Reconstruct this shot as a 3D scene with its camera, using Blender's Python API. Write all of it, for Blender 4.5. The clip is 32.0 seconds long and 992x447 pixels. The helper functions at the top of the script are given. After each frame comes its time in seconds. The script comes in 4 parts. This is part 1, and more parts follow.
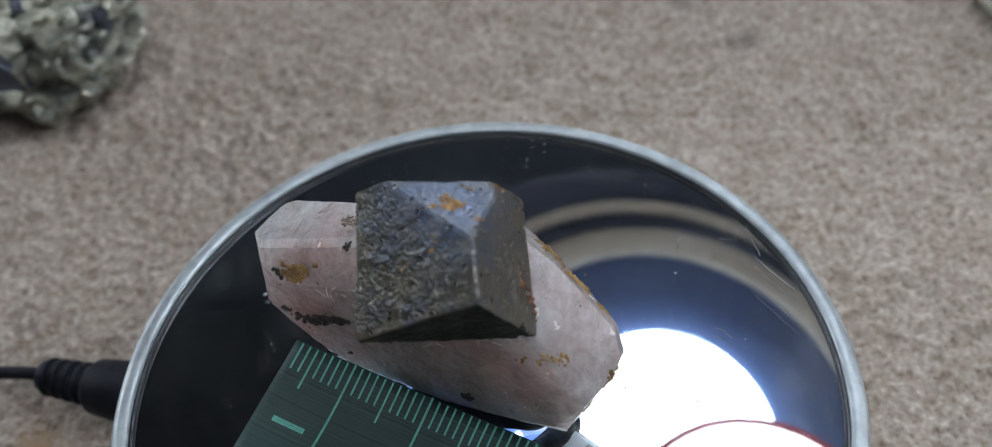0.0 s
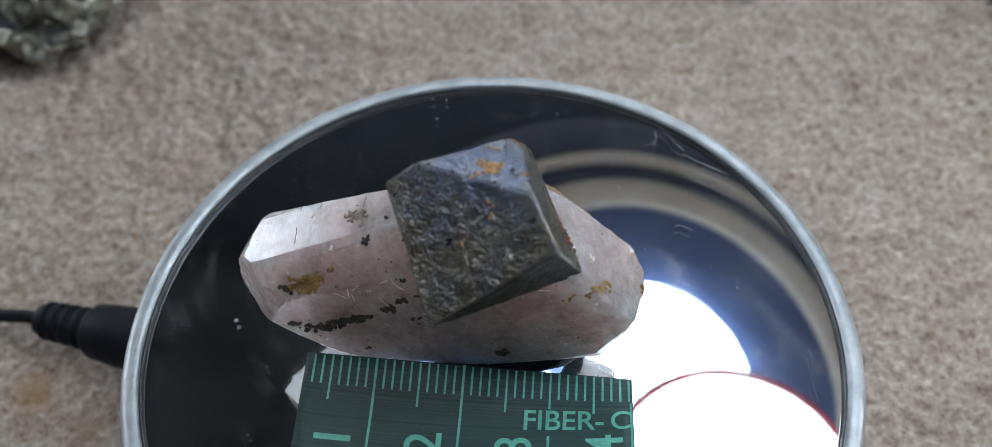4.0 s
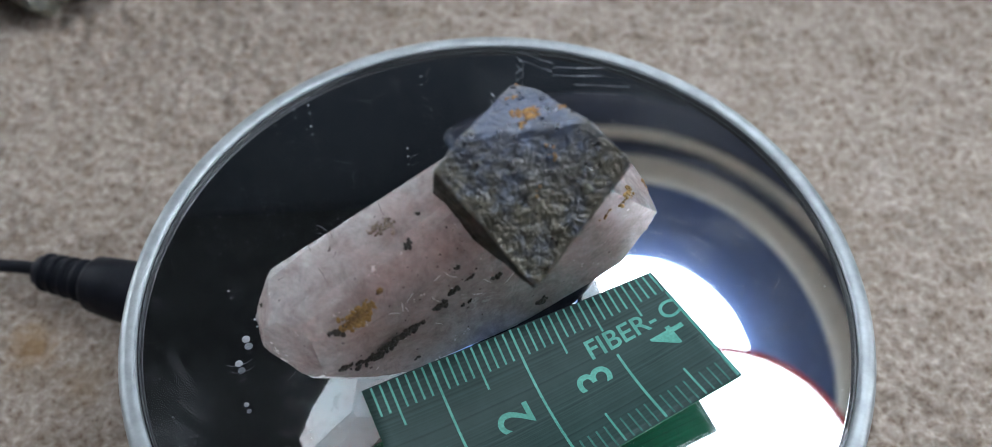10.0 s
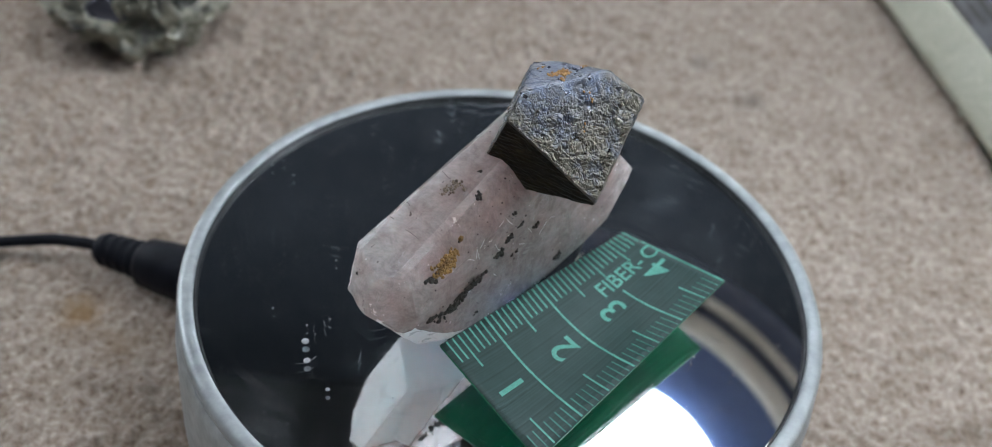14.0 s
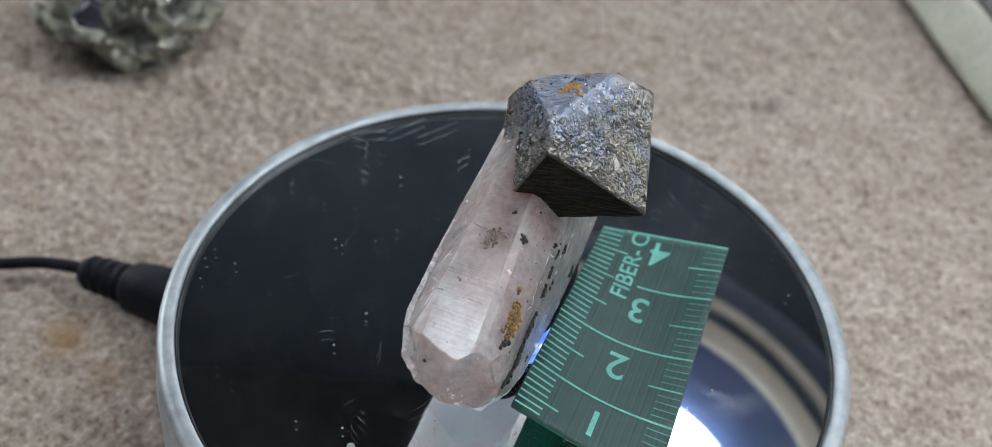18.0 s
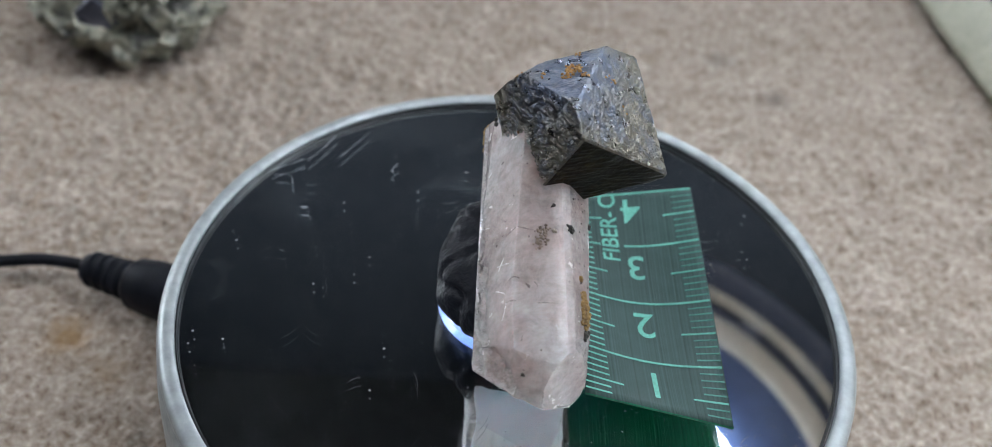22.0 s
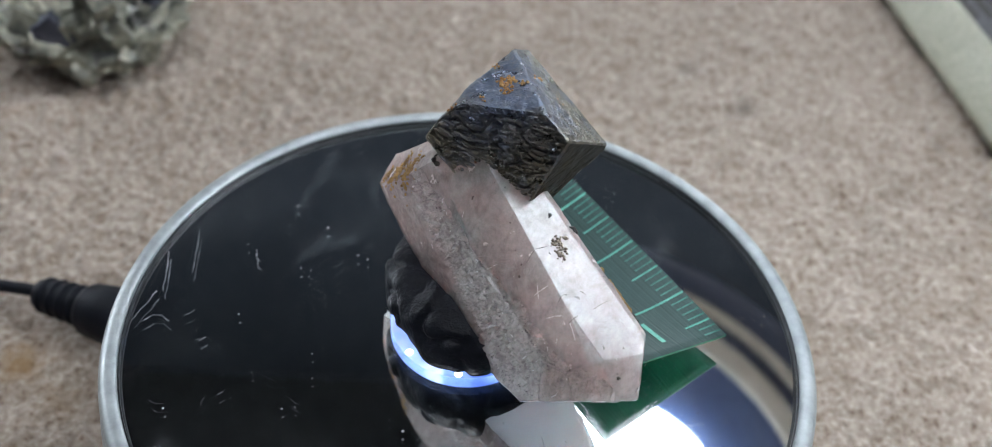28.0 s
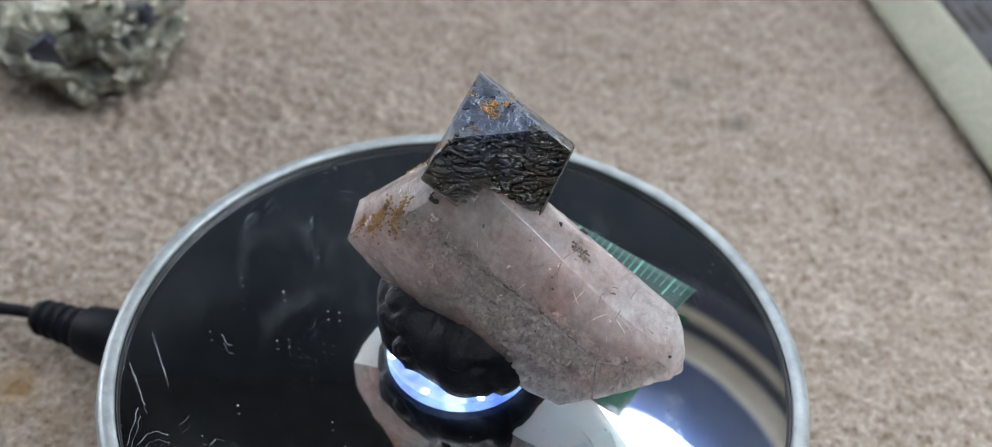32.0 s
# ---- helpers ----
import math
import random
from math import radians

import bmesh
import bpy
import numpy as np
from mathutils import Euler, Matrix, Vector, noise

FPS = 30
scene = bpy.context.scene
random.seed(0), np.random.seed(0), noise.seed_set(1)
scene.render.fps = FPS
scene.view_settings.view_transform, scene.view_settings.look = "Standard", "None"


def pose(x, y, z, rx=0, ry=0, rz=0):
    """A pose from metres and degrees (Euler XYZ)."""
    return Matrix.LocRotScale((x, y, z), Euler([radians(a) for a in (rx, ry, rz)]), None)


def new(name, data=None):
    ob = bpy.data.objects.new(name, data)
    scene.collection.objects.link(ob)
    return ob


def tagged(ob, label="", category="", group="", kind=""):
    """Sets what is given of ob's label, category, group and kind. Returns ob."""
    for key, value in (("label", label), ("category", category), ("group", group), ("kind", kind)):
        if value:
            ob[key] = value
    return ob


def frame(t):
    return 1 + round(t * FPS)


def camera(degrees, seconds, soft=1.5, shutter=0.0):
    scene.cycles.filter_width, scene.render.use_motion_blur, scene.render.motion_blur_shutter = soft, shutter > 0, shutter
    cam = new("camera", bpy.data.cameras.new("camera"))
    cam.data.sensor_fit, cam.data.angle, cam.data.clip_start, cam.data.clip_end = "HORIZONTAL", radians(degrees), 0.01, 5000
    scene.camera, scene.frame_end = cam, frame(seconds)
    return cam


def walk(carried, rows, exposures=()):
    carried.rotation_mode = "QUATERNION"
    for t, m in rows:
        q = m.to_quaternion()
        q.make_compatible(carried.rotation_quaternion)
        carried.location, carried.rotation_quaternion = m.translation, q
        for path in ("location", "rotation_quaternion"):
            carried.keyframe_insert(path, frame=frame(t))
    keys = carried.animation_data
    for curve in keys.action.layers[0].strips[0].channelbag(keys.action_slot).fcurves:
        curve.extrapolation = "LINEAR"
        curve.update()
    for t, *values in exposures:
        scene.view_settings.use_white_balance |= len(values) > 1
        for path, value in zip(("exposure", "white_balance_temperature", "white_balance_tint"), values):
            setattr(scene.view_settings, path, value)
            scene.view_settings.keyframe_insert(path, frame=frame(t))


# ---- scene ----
# World: origin at the middle of the turntable's mirror, whose face is z = 0. CM turns centimetres into metres.
CM = 0.01
cam = camera(53.45, 32.0, soft=0.8)
cam.data.dof.use_dof, cam.data.dof.focus_distance, cam.data.dof.aperture_fstop = True, 0.111, 23.0
ROWS = [
    # seconds, x, y, z, turns about x, y, z
    (0, -0.00000, -0.06452, 0.10163, 41.046, 2.716, -5.428),
    (0.5, -0.00078, -0.06380, 0.10059, 40.078, 2.374, -5.777),
    (1, -0.00206, -0.06367, 0.10082, 39.674, 1.976, -6.124),
    (1.5, -0.00453, -0.06270, 0.10015, 39.113, 1.500, -6.229),
    (2, -0.00437, -0.06334, 0.10310, 38.579, 1.085, -6.147),
    (2.5, -0.00440, -0.06347, 0.10340, 38.224, 0.865, -6.036),
    (3, -0.00415, -0.06372, 0.10442, 37.979, 0.788, -5.916),
    (3.5, -0.00460, -0.06329, 0.10423, 37.857, 0.618, -5.798),
    (5.5, -0.00554, -0.06363, 0.10271, 37.110, 0.043, -4.982),
    (6, -0.00602, -0.06386, 0.10316, 37.053, -0.046, -4.941),
    (6.5, -0.00608, -0.06370, 0.10288, 36.912, -0.133, -4.820),
    (7, -0.00609, -0.06355, 0.10310, 36.832, -0.129, -4.688),
    (7.5, -0.00629, -0.06354, 0.10276, 36.827, -0.139, -4.672),
    (8, -0.00646, -0.06319, 0.10253, 36.777, -0.188, -4.565),
    (8.5, -0.00639, -0.06315, 0.10215, 36.784, -0.318, -4.441),
    (9, -0.00590, -0.06327, 0.09989, 36.730, -0.475, -4.142),
    (9.5, -0.00597, -0.06356, 0.10013, 36.604, -0.534, -4.150),
    (10, -0.00600, -0.06361, 0.10060, 36.433, -0.599, -4.190),
    (10.5, -0.00596, -0.06353, 0.10032, 36.335, -0.620, -4.140),
    (11, -0.00509, -0.06115, 0.09132, 36.229, -0.712, -4.013),
    (11.5, -0.00483, -0.06831, 0.10812, 36.130, -0.689, -4.158),
    (12, -0.00750, -0.08032, 0.09884, 42.848, -2.344, -2.266),
    (12.5, -0.01287, -0.10534, 0.10052, 46.942, -4.325, -0.346),
    (13, -0.01536, -0.10571, 0.09994, 47.628, -4.947, 0.102),
    (13.5, -0.01022, -0.10299, 0.09941, 47.954, -5.281, 0.540),
    (15.5, -0.00871, -0.09086, 0.09338, 47.166, -5.226, 0.662),
    (16, -0.00802, -0.09018, 0.09452, 47.153, -5.092, 0.725),
    (16.5, -0.00741, -0.08995, 0.09559, 47.282, -4.954, 0.802),
    (17, -0.00734, -0.08980, 0.09510, 47.367, -4.840, 0.873),
    (17.5, -0.00769, -0.08946, 0.09519, 47.465, -4.709, 0.861),
    (18, -0.00788, -0.08933, 0.09526, 47.449, -4.546, 0.925),
    (18.5, -0.00773, -0.08949, 0.09548, 47.528, -4.480, 0.925),
    (19, -0.00757, -0.08969, 0.09574, 47.556, -4.393, 0.895),
    (19.5, -0.00720, -0.08945, 0.09554, 47.573, -4.338, 0.899),
    (20, -0.00724, -0.08961, 0.09482, 47.630, -4.343, 0.921),
    (20.5, -0.00724, -0.08916, 0.09434, 47.495, -4.249, 0.906),
    (21, -0.00749, -0.08910, 0.09420, 47.383, -4.198, 0.922),
    (21.5, -0.00739, -0.08907, 0.09468, 47.318, -4.111, 0.935),
    (22, -0.00712, -0.08892, 0.09424, 47.276, -4.012, 0.980),
    (22.5, -0.00729, -0.08893, 0.09486, 47.317, -3.977, 1.015),
    (23, -0.00673, -0.08860, 0.09476, 47.304, -3.920, 1.020),
    (23.5, -0.00620, -0.08807, 0.09448, 47.265, -3.894, 0.967),
    (24, -0.00608, -0.08763, 0.09430, 47.267, -3.899, 0.920),
    (24.5, -0.00593, -0.08766, 0.09473, 47.200, -3.856, 0.843),
    (26.5, -0.00466, -0.08617, 0.09551, 47.270, -3.773, 0.625),
    (27, -0.00352, -0.08566, 0.09574, 47.265, -3.810, 0.498),
    (27.5, -0.00214, -0.08524, 0.09649, 47.353, -3.785, 0.271),
    (28, -0.00231, -0.08483, 0.09493, 47.378, -3.814, 0.056),
    (28.5, -0.00244, -0.08488, 0.09585, 47.332, -3.832, -0.087),
    (29, -0.00252, -0.08457, 0.09575, 47.313, -3.875, -0.170),
    (29.5, -0.00244, -0.08420, 0.09550, 47.260, -3.864, -0.157),
    (30, -0.00266, -0.08422, 0.09561, 47.293, -3.885, -0.224),
    (30.5, -0.00297, -0.08395, 0.09594, 47.302, -3.828, -0.244),
    (31, -0.00289, -0.08410, 0.09708, 47.420, -3.769, -0.308),
    (31.5, -0.00255, -0.08371, 0.09701, 47.558, -3.791, -0.307),
    (32, -0.00232, -0.08375, 0.09748, 47.668, -3.781, -0.280),
]
walk(cam, [(t, pose(x, y, z, rx, ry, rz)) for t, x, y, z, rx, ry, rz in ROWS],
     exposures=[(0, -0.45, 5880, 10), (8, -0.21, 5880, 10), (11, -0.21, 5900, 10), (13, -0.17, 6020, 10), (19, -0.04, 6060, 10), (32, 0.0, 6060, 10)])

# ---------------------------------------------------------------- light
LAMP_POWER, TWIN_POWER, FILL_POWER, LED_POWER, SKY_POWER, SUNLIT_POWER = 12.0, 6.4, 8.2, 1.6, 9.5, 31.0
world = bpy.data.worlds.new("room_air")
scene.world = world
world.use_nodes = True
world.node_tree.nodes["Background"].inputs["Color"].default_value = (0.02, 0.022, 0.026, 1)
world.node_tree.nodes["Background"].inputs["Strength"].default_value = 1.0


# ---------------------------------------------------------------- materials
def nodes_of(name):
    m = bpy.data.materials.new(name)
    m.use_nodes = True
    nt = m.node_tree
    return m, nt, nt.nodes["Principled BSDF"]


def noise_tex(nt, scale, detail=4.0, rough=0.6, stretch=(1, 1, 1), distort=0.0):
    co, mp, tx = (nt.nodes.new(k) for k in ("ShaderNodeTexCoord", "ShaderNodeMapping", "ShaderNodeTexNoise"))
    mp.inputs["Scale"].default_value = stretch
    tx.inputs["Scale"].default_value, tx.inputs["Detail"].default_value = scale, detail
    tx.inputs["Roughness"].default_value, tx.inputs["Distortion"].default_value = rough, distort
    nt.links.new(co.outputs["Object"], mp.inputs["Vector"])
    nt.links.new(mp.outputs["Vector"], tx.inputs["Vector"])
    return tx.outputs["Fac"]


def ramp(nt, fac, stops):
    r = nt.nodes.new("ShaderNodeValToRGB")
    els = r.color_ramp.elements
    els[0].position, els[0].color = stops[0][0], (*stops[0][1], 1)
    els[1].position, els[1].color = stops[-1][0], (*stops[-1][1], 1)
    for p, c in stops[1:-1]:
        e = els.new(p)
        e.color = (*c, 1)
    nt.links.new(fac, r.inputs["Fac"])
    return r.outputs["Color"]


def blend(nt, kind, fac, a, b):
    m = nt.nodes.new("ShaderNodeMix")
    m.data_type, m.blend_type = "RGBA", kind
    for sock, v in ((m.inputs[0], fac), (m.inputs[6], a), (m.inputs[7], b)):
        if isinstance(v, (int, float)):
            sock.default_value = v
        elif isinstance(v, tuple):
            sock.default_value = (*v, 1)
        else:
            nt.links.new(v, sock)
    return m.outputs[2]


def grey(v):
    return (v, v, v)


def bump(nt, bsdf, height, strength, distance):
    b = nt.nodes.new("ShaderNodeBump")
    b.inputs["Strength"].default_value, b.inputs["Distance"].default_value = strength, distance
    nt.links.new(height, b.inputs["Height"])
    nt.links.new(b.outputs["Normal"], bsdf.inputs["Normal"])
    return b


def surface(name, c1, c2, scale, fine, rough=0.5, metal=0.0, relief=0.3, depth=0.0002, spread=0.12, spec=0.5):
    """Two scales of colour change, uneven gloss and a fine relief."""
    m, nt, b = nodes_of(name)
    big, small = noise_tex(nt, scale), noise_tex(nt, fine, 3)
    col = blend(nt, "MULTIPLY", 0.5, ramp(nt, big, [(0.35, c1), (0.65, c2)]), ramp(nt, small, [(0.3, grey(0.6)), (0.7, grey(1.25))]))
    nt.links.new(col, b.inputs["Base Color"])
    lo, hi = max(rough - spread, 0.02), min(rough + spread, 1)
    nt.links.new(ramp(nt, noise_tex(nt, fine * 0.4), [(0.3, grey(lo)), (0.7, grey(hi))]), b.inputs["Roughness"])
    b.inputs["Metallic"].default_value = metal
    b.inputs["Specular IOR Level"].default_value = spec
    if relief:
        bump(nt, b, small, relief, depth)
    return m


def glow(name, colour, power):
    m, nt, b = nodes_of(name)
    b.inputs["Base Color"].default_value = (0.8, 0.8, 0.8, 1)
    b.inputs["Emission Color"].default_value = (*colour, 1)
    b.inputs["Emission Strength"].default_value = power
    return m


def carpet_material():
    m, nt, b = nodes_of("carpet_pile")
    fleck = ramp(nt, noise_tex(nt, 880, 4, 0.62), [(0.30, (0.17, 0.125, 0.092)), (0.44, (0.32, 0.272, 0.232)), (0.56, (0.40, 0.352, 0.31)), (0.70, (0.56, 0.52, 0.475))])
    patch = ramp(nt, noise_tex(nt, 120, 5, 0.7), [(0.32, (0.86, 0.79, 0.71)), (0.5, (1.03, 0.975, 0.91)), (0.68, (1.16, 1.12, 1.07))])
    col = blend(nt, "MULTIPLY", 1.0, fleck, patch)
    # an ochre stain and a few darker burrs with shapes of their own
    co = nt.nodes.new("ShaderNodeTexCoord")
    for x, y, r, c, amount in ((-7.02, 1.62, 0.42, (0.30, 0.17, 0.05), 0.75), (5.2, 11.29, 0.16, (0.09, 0.08, 0.07), 0.8), (6.21, 9.71, 0.17, (0.08, 0.07, 0.06), 0.9), (-8.6, -0.4, 0.5, (0.25, 0.16, 0.08), 0.4), (-6.2, 0.9, 0.3, (0.28, 0.17, 0.07), 0.35)):
        d = nt.nodes.new("ShaderNodeVectorMath")
        d.operation = "DISTANCE"
        nt.links.new(co.outputs["Object"], d.inputs[0])
        d.inputs[1].default_value = (x * CM, y * CM, -3.3 * CM)
        add = nt.nodes.new("ShaderNodeMath")
        add.operation = "MULTIPLY_ADD"
        nt.links.new(noise_tex(nt, 400, 2), add.inputs[0])
        add.inputs[1].default_value = 0.006
        nt.links.new(d.outputs["Value"], add.inputs[2])
        mask = ramp(nt, add.outputs[0], [((r * 0.4) * CM + 0.002, grey(amount)), (r * CM + 0.004, grey(0))])
        col = blend(nt, "MIX", mask, col, c)
    nt.links.new(col, b.inputs["Base Color"])
    b.inputs["Roughness"].default_value = 0.95
    b.inputs["Specular IOR Level"].default_value = 0.15
    b.inputs["Sheen Weight"].default_value = 0.15
    bump(nt, b, noise_tex(nt, 1300, 4), 0.9, 0.0008)
    return m


def mirror_material():
    m, nt, b = nodes_of("mirror_silvering")
    b.inputs["Metallic"].default_value = 1.0
    b.inputs["Base Color"].default_value = (0.89, 0.90, 0.915, 1)
    b.inputs["Roughness"].default_value = 0.012
    return m


def smudged_glass():
    """Clear glass over the silvering, with a wiped film, fingerprints and dust on it."""
    m, nt, film_bsdf = nodes_of("smudged_glass")
    film = noise_tex(nt, 38, 6, 0.65, distort=0.6)
    wipe = noise_tex(nt, 120, 4, 0.6, stretch=(1, 0.25, 1), distort=0.4)
    mask = blend(nt, "MULTIPLY", 1.0, ramp(nt, film, [(0.50, grey(0.0)), (0.72, grey(0.07))]), ramp(nt, wipe, [(0.35, grey(0.2)), (0.65, grey(1))]))
    smear = ramp(nt, noise_tex(nt, 110, 6, 0.7, stretch=(1, 0.45, 1), distort=1.4), [(0.55, grey(0)), (0.68, grey(0.16))])
    smear = blend(nt, "MULTIPLY", 1.0, smear, ramp(nt, noise_tex(nt, 34, 3, 0.6), [(0.46, grey(0)), (0.58, grey(1))]))
    mask = blend(nt, "ADD", 1.0, mask, smear)
    specks = ramp(nt, noise_tex(nt, 1500, 2), [(0.70, grey(0)), (0.78, grey(0.35))])
    dirt = blend(nt, "ADD", 1.0, blend(nt, "ADD", 1.0, mask, specks), grey(0.003))
    film_bsdf.inputs["Base Color"].default_value = (0.55, 0.56, 0.58, 1)
    film_bsdf.inputs["Metallic"].default_value = 0.85
    film_bsdf.inputs["Roughness"].default_value = 0.25
    clear, shine, pane, mix = (nt.nodes.new(k) for k in ("ShaderNodeBsdfTransparent", "ShaderNodeBsdfGlossy", "ShaderNodeMixShader", "ShaderNodeMixShader"))
    clear.inputs["Color"].default_value = (0.97, 0.985, 0.98, 1)
    shine.inputs["Roughness"].default_value = 0.01
    pane.inputs[0].default_value = 0.045
    nt.links.new(clear.outputs[0], pane.inputs[1])
    nt.links.new(shine.outputs[0], pane.inputs[2])
    nt.links.new(dirt, mix.inputs[0])
    nt.links.new(pane.outputs[0], mix.inputs[1])
    nt.links.new(film_bsdf.outputs[0], mix.inputs[2])
    nt.links.new(mix.outputs[0], nt.nodes["Material Output"].inputs["Surface"])
    return m


def quartz_material(name, rough, relief, scale, striae=0.0, ior=1.54, bounce=0.0, depth=0.0004, cloudy=1.0, clear=0.40):
    m, nt, b = nodes_of(name)
    cloud = ramp(nt, noise_tex(nt, 150, 6, 0.65), [(0.3, (0.52, 0.43, 0.41)), (0.52, (0.61, 0.525, 0.505)), (0.76, (0.75, 0.69, 0.675))])
    veil = ramp(nt, noise_tex(nt, 900, 5, 0.7, stretch=(1, 0.5, 1)), [(0.35, grey(0.83)), (0.65, grey(1.10))])
    col = blend(nt, "MULTIPLY", 1.0, cloud, veil)
    flaw = ramp(nt, noise_tex(nt, 380, 5, 0.75, stretch=(1, 1, 0.6), distort=0.8), [(0.36, grey(0.80)), (0.50, grey(1.0)), (0.66, grey(1.10))])
    col = blend(nt, "MULTIPLY", 1.0, col, flaw)
    # healed fractures: thin white threads, and scattered dark pinholes
    thread = ramp(nt, noise_tex(nt, 210, 3, 0.55, stretch=(1, 1.6, 0.7), distort=1.6), [(0.487, grey(0)), (0.499, grey(0.75)), (0.511, grey(0))])
    where = ramp(nt, noise_tex(nt, 95, 3), [(0.52, grey(0)), (0.66, grey(1))])
    threads = blend(nt, "MULTIPLY", 1.0, thread, where)
    col = blend(nt, "MIX", threads, col, (0.86, 0.82, 0.80))
    pin = ramp(nt, noise_tex(nt, 1500, 1, 0.4), [(0.76, grey(0)), (0.80, grey(0.7))])
    col = blend(nt, "MIX", pin, col, (0.07, 0.05, 0.04))
    # whitens the colour to stand in for light thrown up from the mirror
    col = blend(nt, "MIX", bounce, col, (0.93, 0.91, 0.90))
    nt.links.new(col, b.inputs["Base Color"])
    b.inputs["Subsurface Weight"].default_value = cloudy
    b.inputs["Subsurface Radius"].default_value = (1.0, 0.8, 0.77)
    b.inputs["Subsurface Scale"].default_value = 0.022
    b.inputs["Subsurface Anisotropy"].default_value = 0.5
    b.inputs["Transmission Weight"].default_value = clear * (1 - bounce)
    b.inputs["IOR"].default_value = ior
    lo, hi = rough
    nt.links.new(ramp(nt, noise_tex(nt, 420, 6, 0.7), [(0.35, grey(lo)), (0.66, grey(hi))]), b.inputs["Roughness"])
    grain = blend(nt, "ADD", 0.5, noise_tex(nt, scale, 6, 0.72), threads)
    if striae:
        # growth lines across the prism
        co, dot, line = (nt.nodes.new(k) for k in ("ShaderNodeTexCoord", "ShaderNodeVectorMath", "ShaderNodeTexNoise"))
        dot.operation = "DOT_PRODUCT"
        dot.inputs[1].default_value = (-0.815, 0.47, -0.345)
        line.noise_dimensions = "1D"
        line.inputs["Scale"].default_value, line.inputs["Detail"].default_value = 2600, 2
        nt.links.new(co.outputs["Object"], dot.inputs[0])
        nt.links.new(dot.outputs["Value"], line.inputs["W"])
        grain = blend(nt, "ADD", striae, grain, line.outputs["Fac"])
    bump(nt, b, grain, relief, depth)
    return m


def magnetite_material(name, ior, rough):
    m, nt, b = nodes_of(name)
    tone = ramp(nt, noise_tex(nt, 240, 5, 0.65), [(0.3, (0.006, 0.006, 0.005)), (0.5, (0.014, 0.012, 0.008)), (0.70, (0.034, 0.028, 0.014))])
    fleck = ramp(nt, noise_tex(nt, 1700, 4, 0.65), [(0.35, grey(0.45)), (0.57, grey(1.1)), (0.70, (2.4, 2.2, 1.5))])
    col = blend(nt, "MULTIPLY", 1.0, tone, fleck)
    rust = ramp(nt, noise_tex(nt, 170, 5, 0.7), [(0.60, grey(0)), (0.70, grey(0.5))])
    col = blend(nt, "MIX", rust, col, (0.075, 0.045, 0.022))
    # steel-blue tarnish on the upper facet
    co = nt.nodes.new("ShaderNodeTexCoord")
    d = nt.nodes.new("ShaderNodeVectorMath")
    d.operation = "DISTANCE"
    nt.links.new(co.outputs["Object"], d.inputs[0])
    d.inputs[1].default_value = (-0.15 * CM, -0.25 * CM, 3.62 * CM)
    add = nt.nodes.new("ShaderNodeMath")
    add.operation = "MULTIPLY_ADD"
    nt.links.new(noise_tex(nt, 500, 3), add.inputs[0])
    add.inputs[1].default_value = 0.004
    nt.links.new(d.outputs["Value"], add.inputs[2])
    mask = ramp(nt, add.outputs[0], [(0.0055, grey(0.8)), (0.0092, grey(0))])
    col = blend(nt, "MIX", mask, col, (0.030, 0.036, 0.060))
    nt.links.new(col, b.inputs["Base Color"])
    b.inputs["Metallic"].default_value = 0.0
    b.inputs["IOR"].default_value = ior
    # the tarnish also colours the gloss: blue on the upper facet and in scattered patches
    patch = ramp(nt, noise_tex(nt, 420, 5, 0.7), [(0.46, grey(0)), (0.62, grey(0.7))])
    blue = blend(nt, "ADD", 1.0, mask, patch)
    nt.links.new(blend(nt, "MIX", blue, (0.92, 0.86, 0.70), (0.62, 0.74, 1.0)), b.inputs["Specular Tint"])
    nt.links.new(ramp(nt, noise_tex(nt, 700, 4), [(0.3, grey(rough)), (0.7, grey(rough + 0.14))]), b.inputs["Roughness"])
    bump(nt, b, noise_tex(nt, 2400, 4, 0.65), 0.34, 0.0002)
    return m


def tape_material(name, c1, c2, rough):
    m, nt, b = nodes_of(name)
    # threads run along the strip
    co, dot, line = (nt.nodes.new(k) for k in ("ShaderNodeTexCoord", "ShaderNodeVectorMath", "ShaderNodeTexNoise"))
    dot.operation = "DOT_PRODUCT"
    dot.inputs[1].default_value = (0.5, 0.866, 0)
    line.noise_dimensions = "1D"
    line.inputs["Scale"].default_value, line.inputs["Detail"].default_value = 3200, 2
    nt.links.new(co.outputs["Object"], dot.inputs[0])
    nt.links.new(dot.outputs["Value"], line.inputs["W"])
    weave = blend(nt, "MIX", 0.35, line.outputs["Fac"], noise_tex(nt, 420, 4, 0.65))
    nt.links.new(ramp(nt, weave, [(0.3, c1), (0.7, c2)]), b.inputs["Base Color"])
    b.inputs["Roughness"].default_value = rough
    b.inputs["Specular IOR Level"].default_value = 0.25
    bump(nt, b, weave, 0.35, 0.0003)
    return m


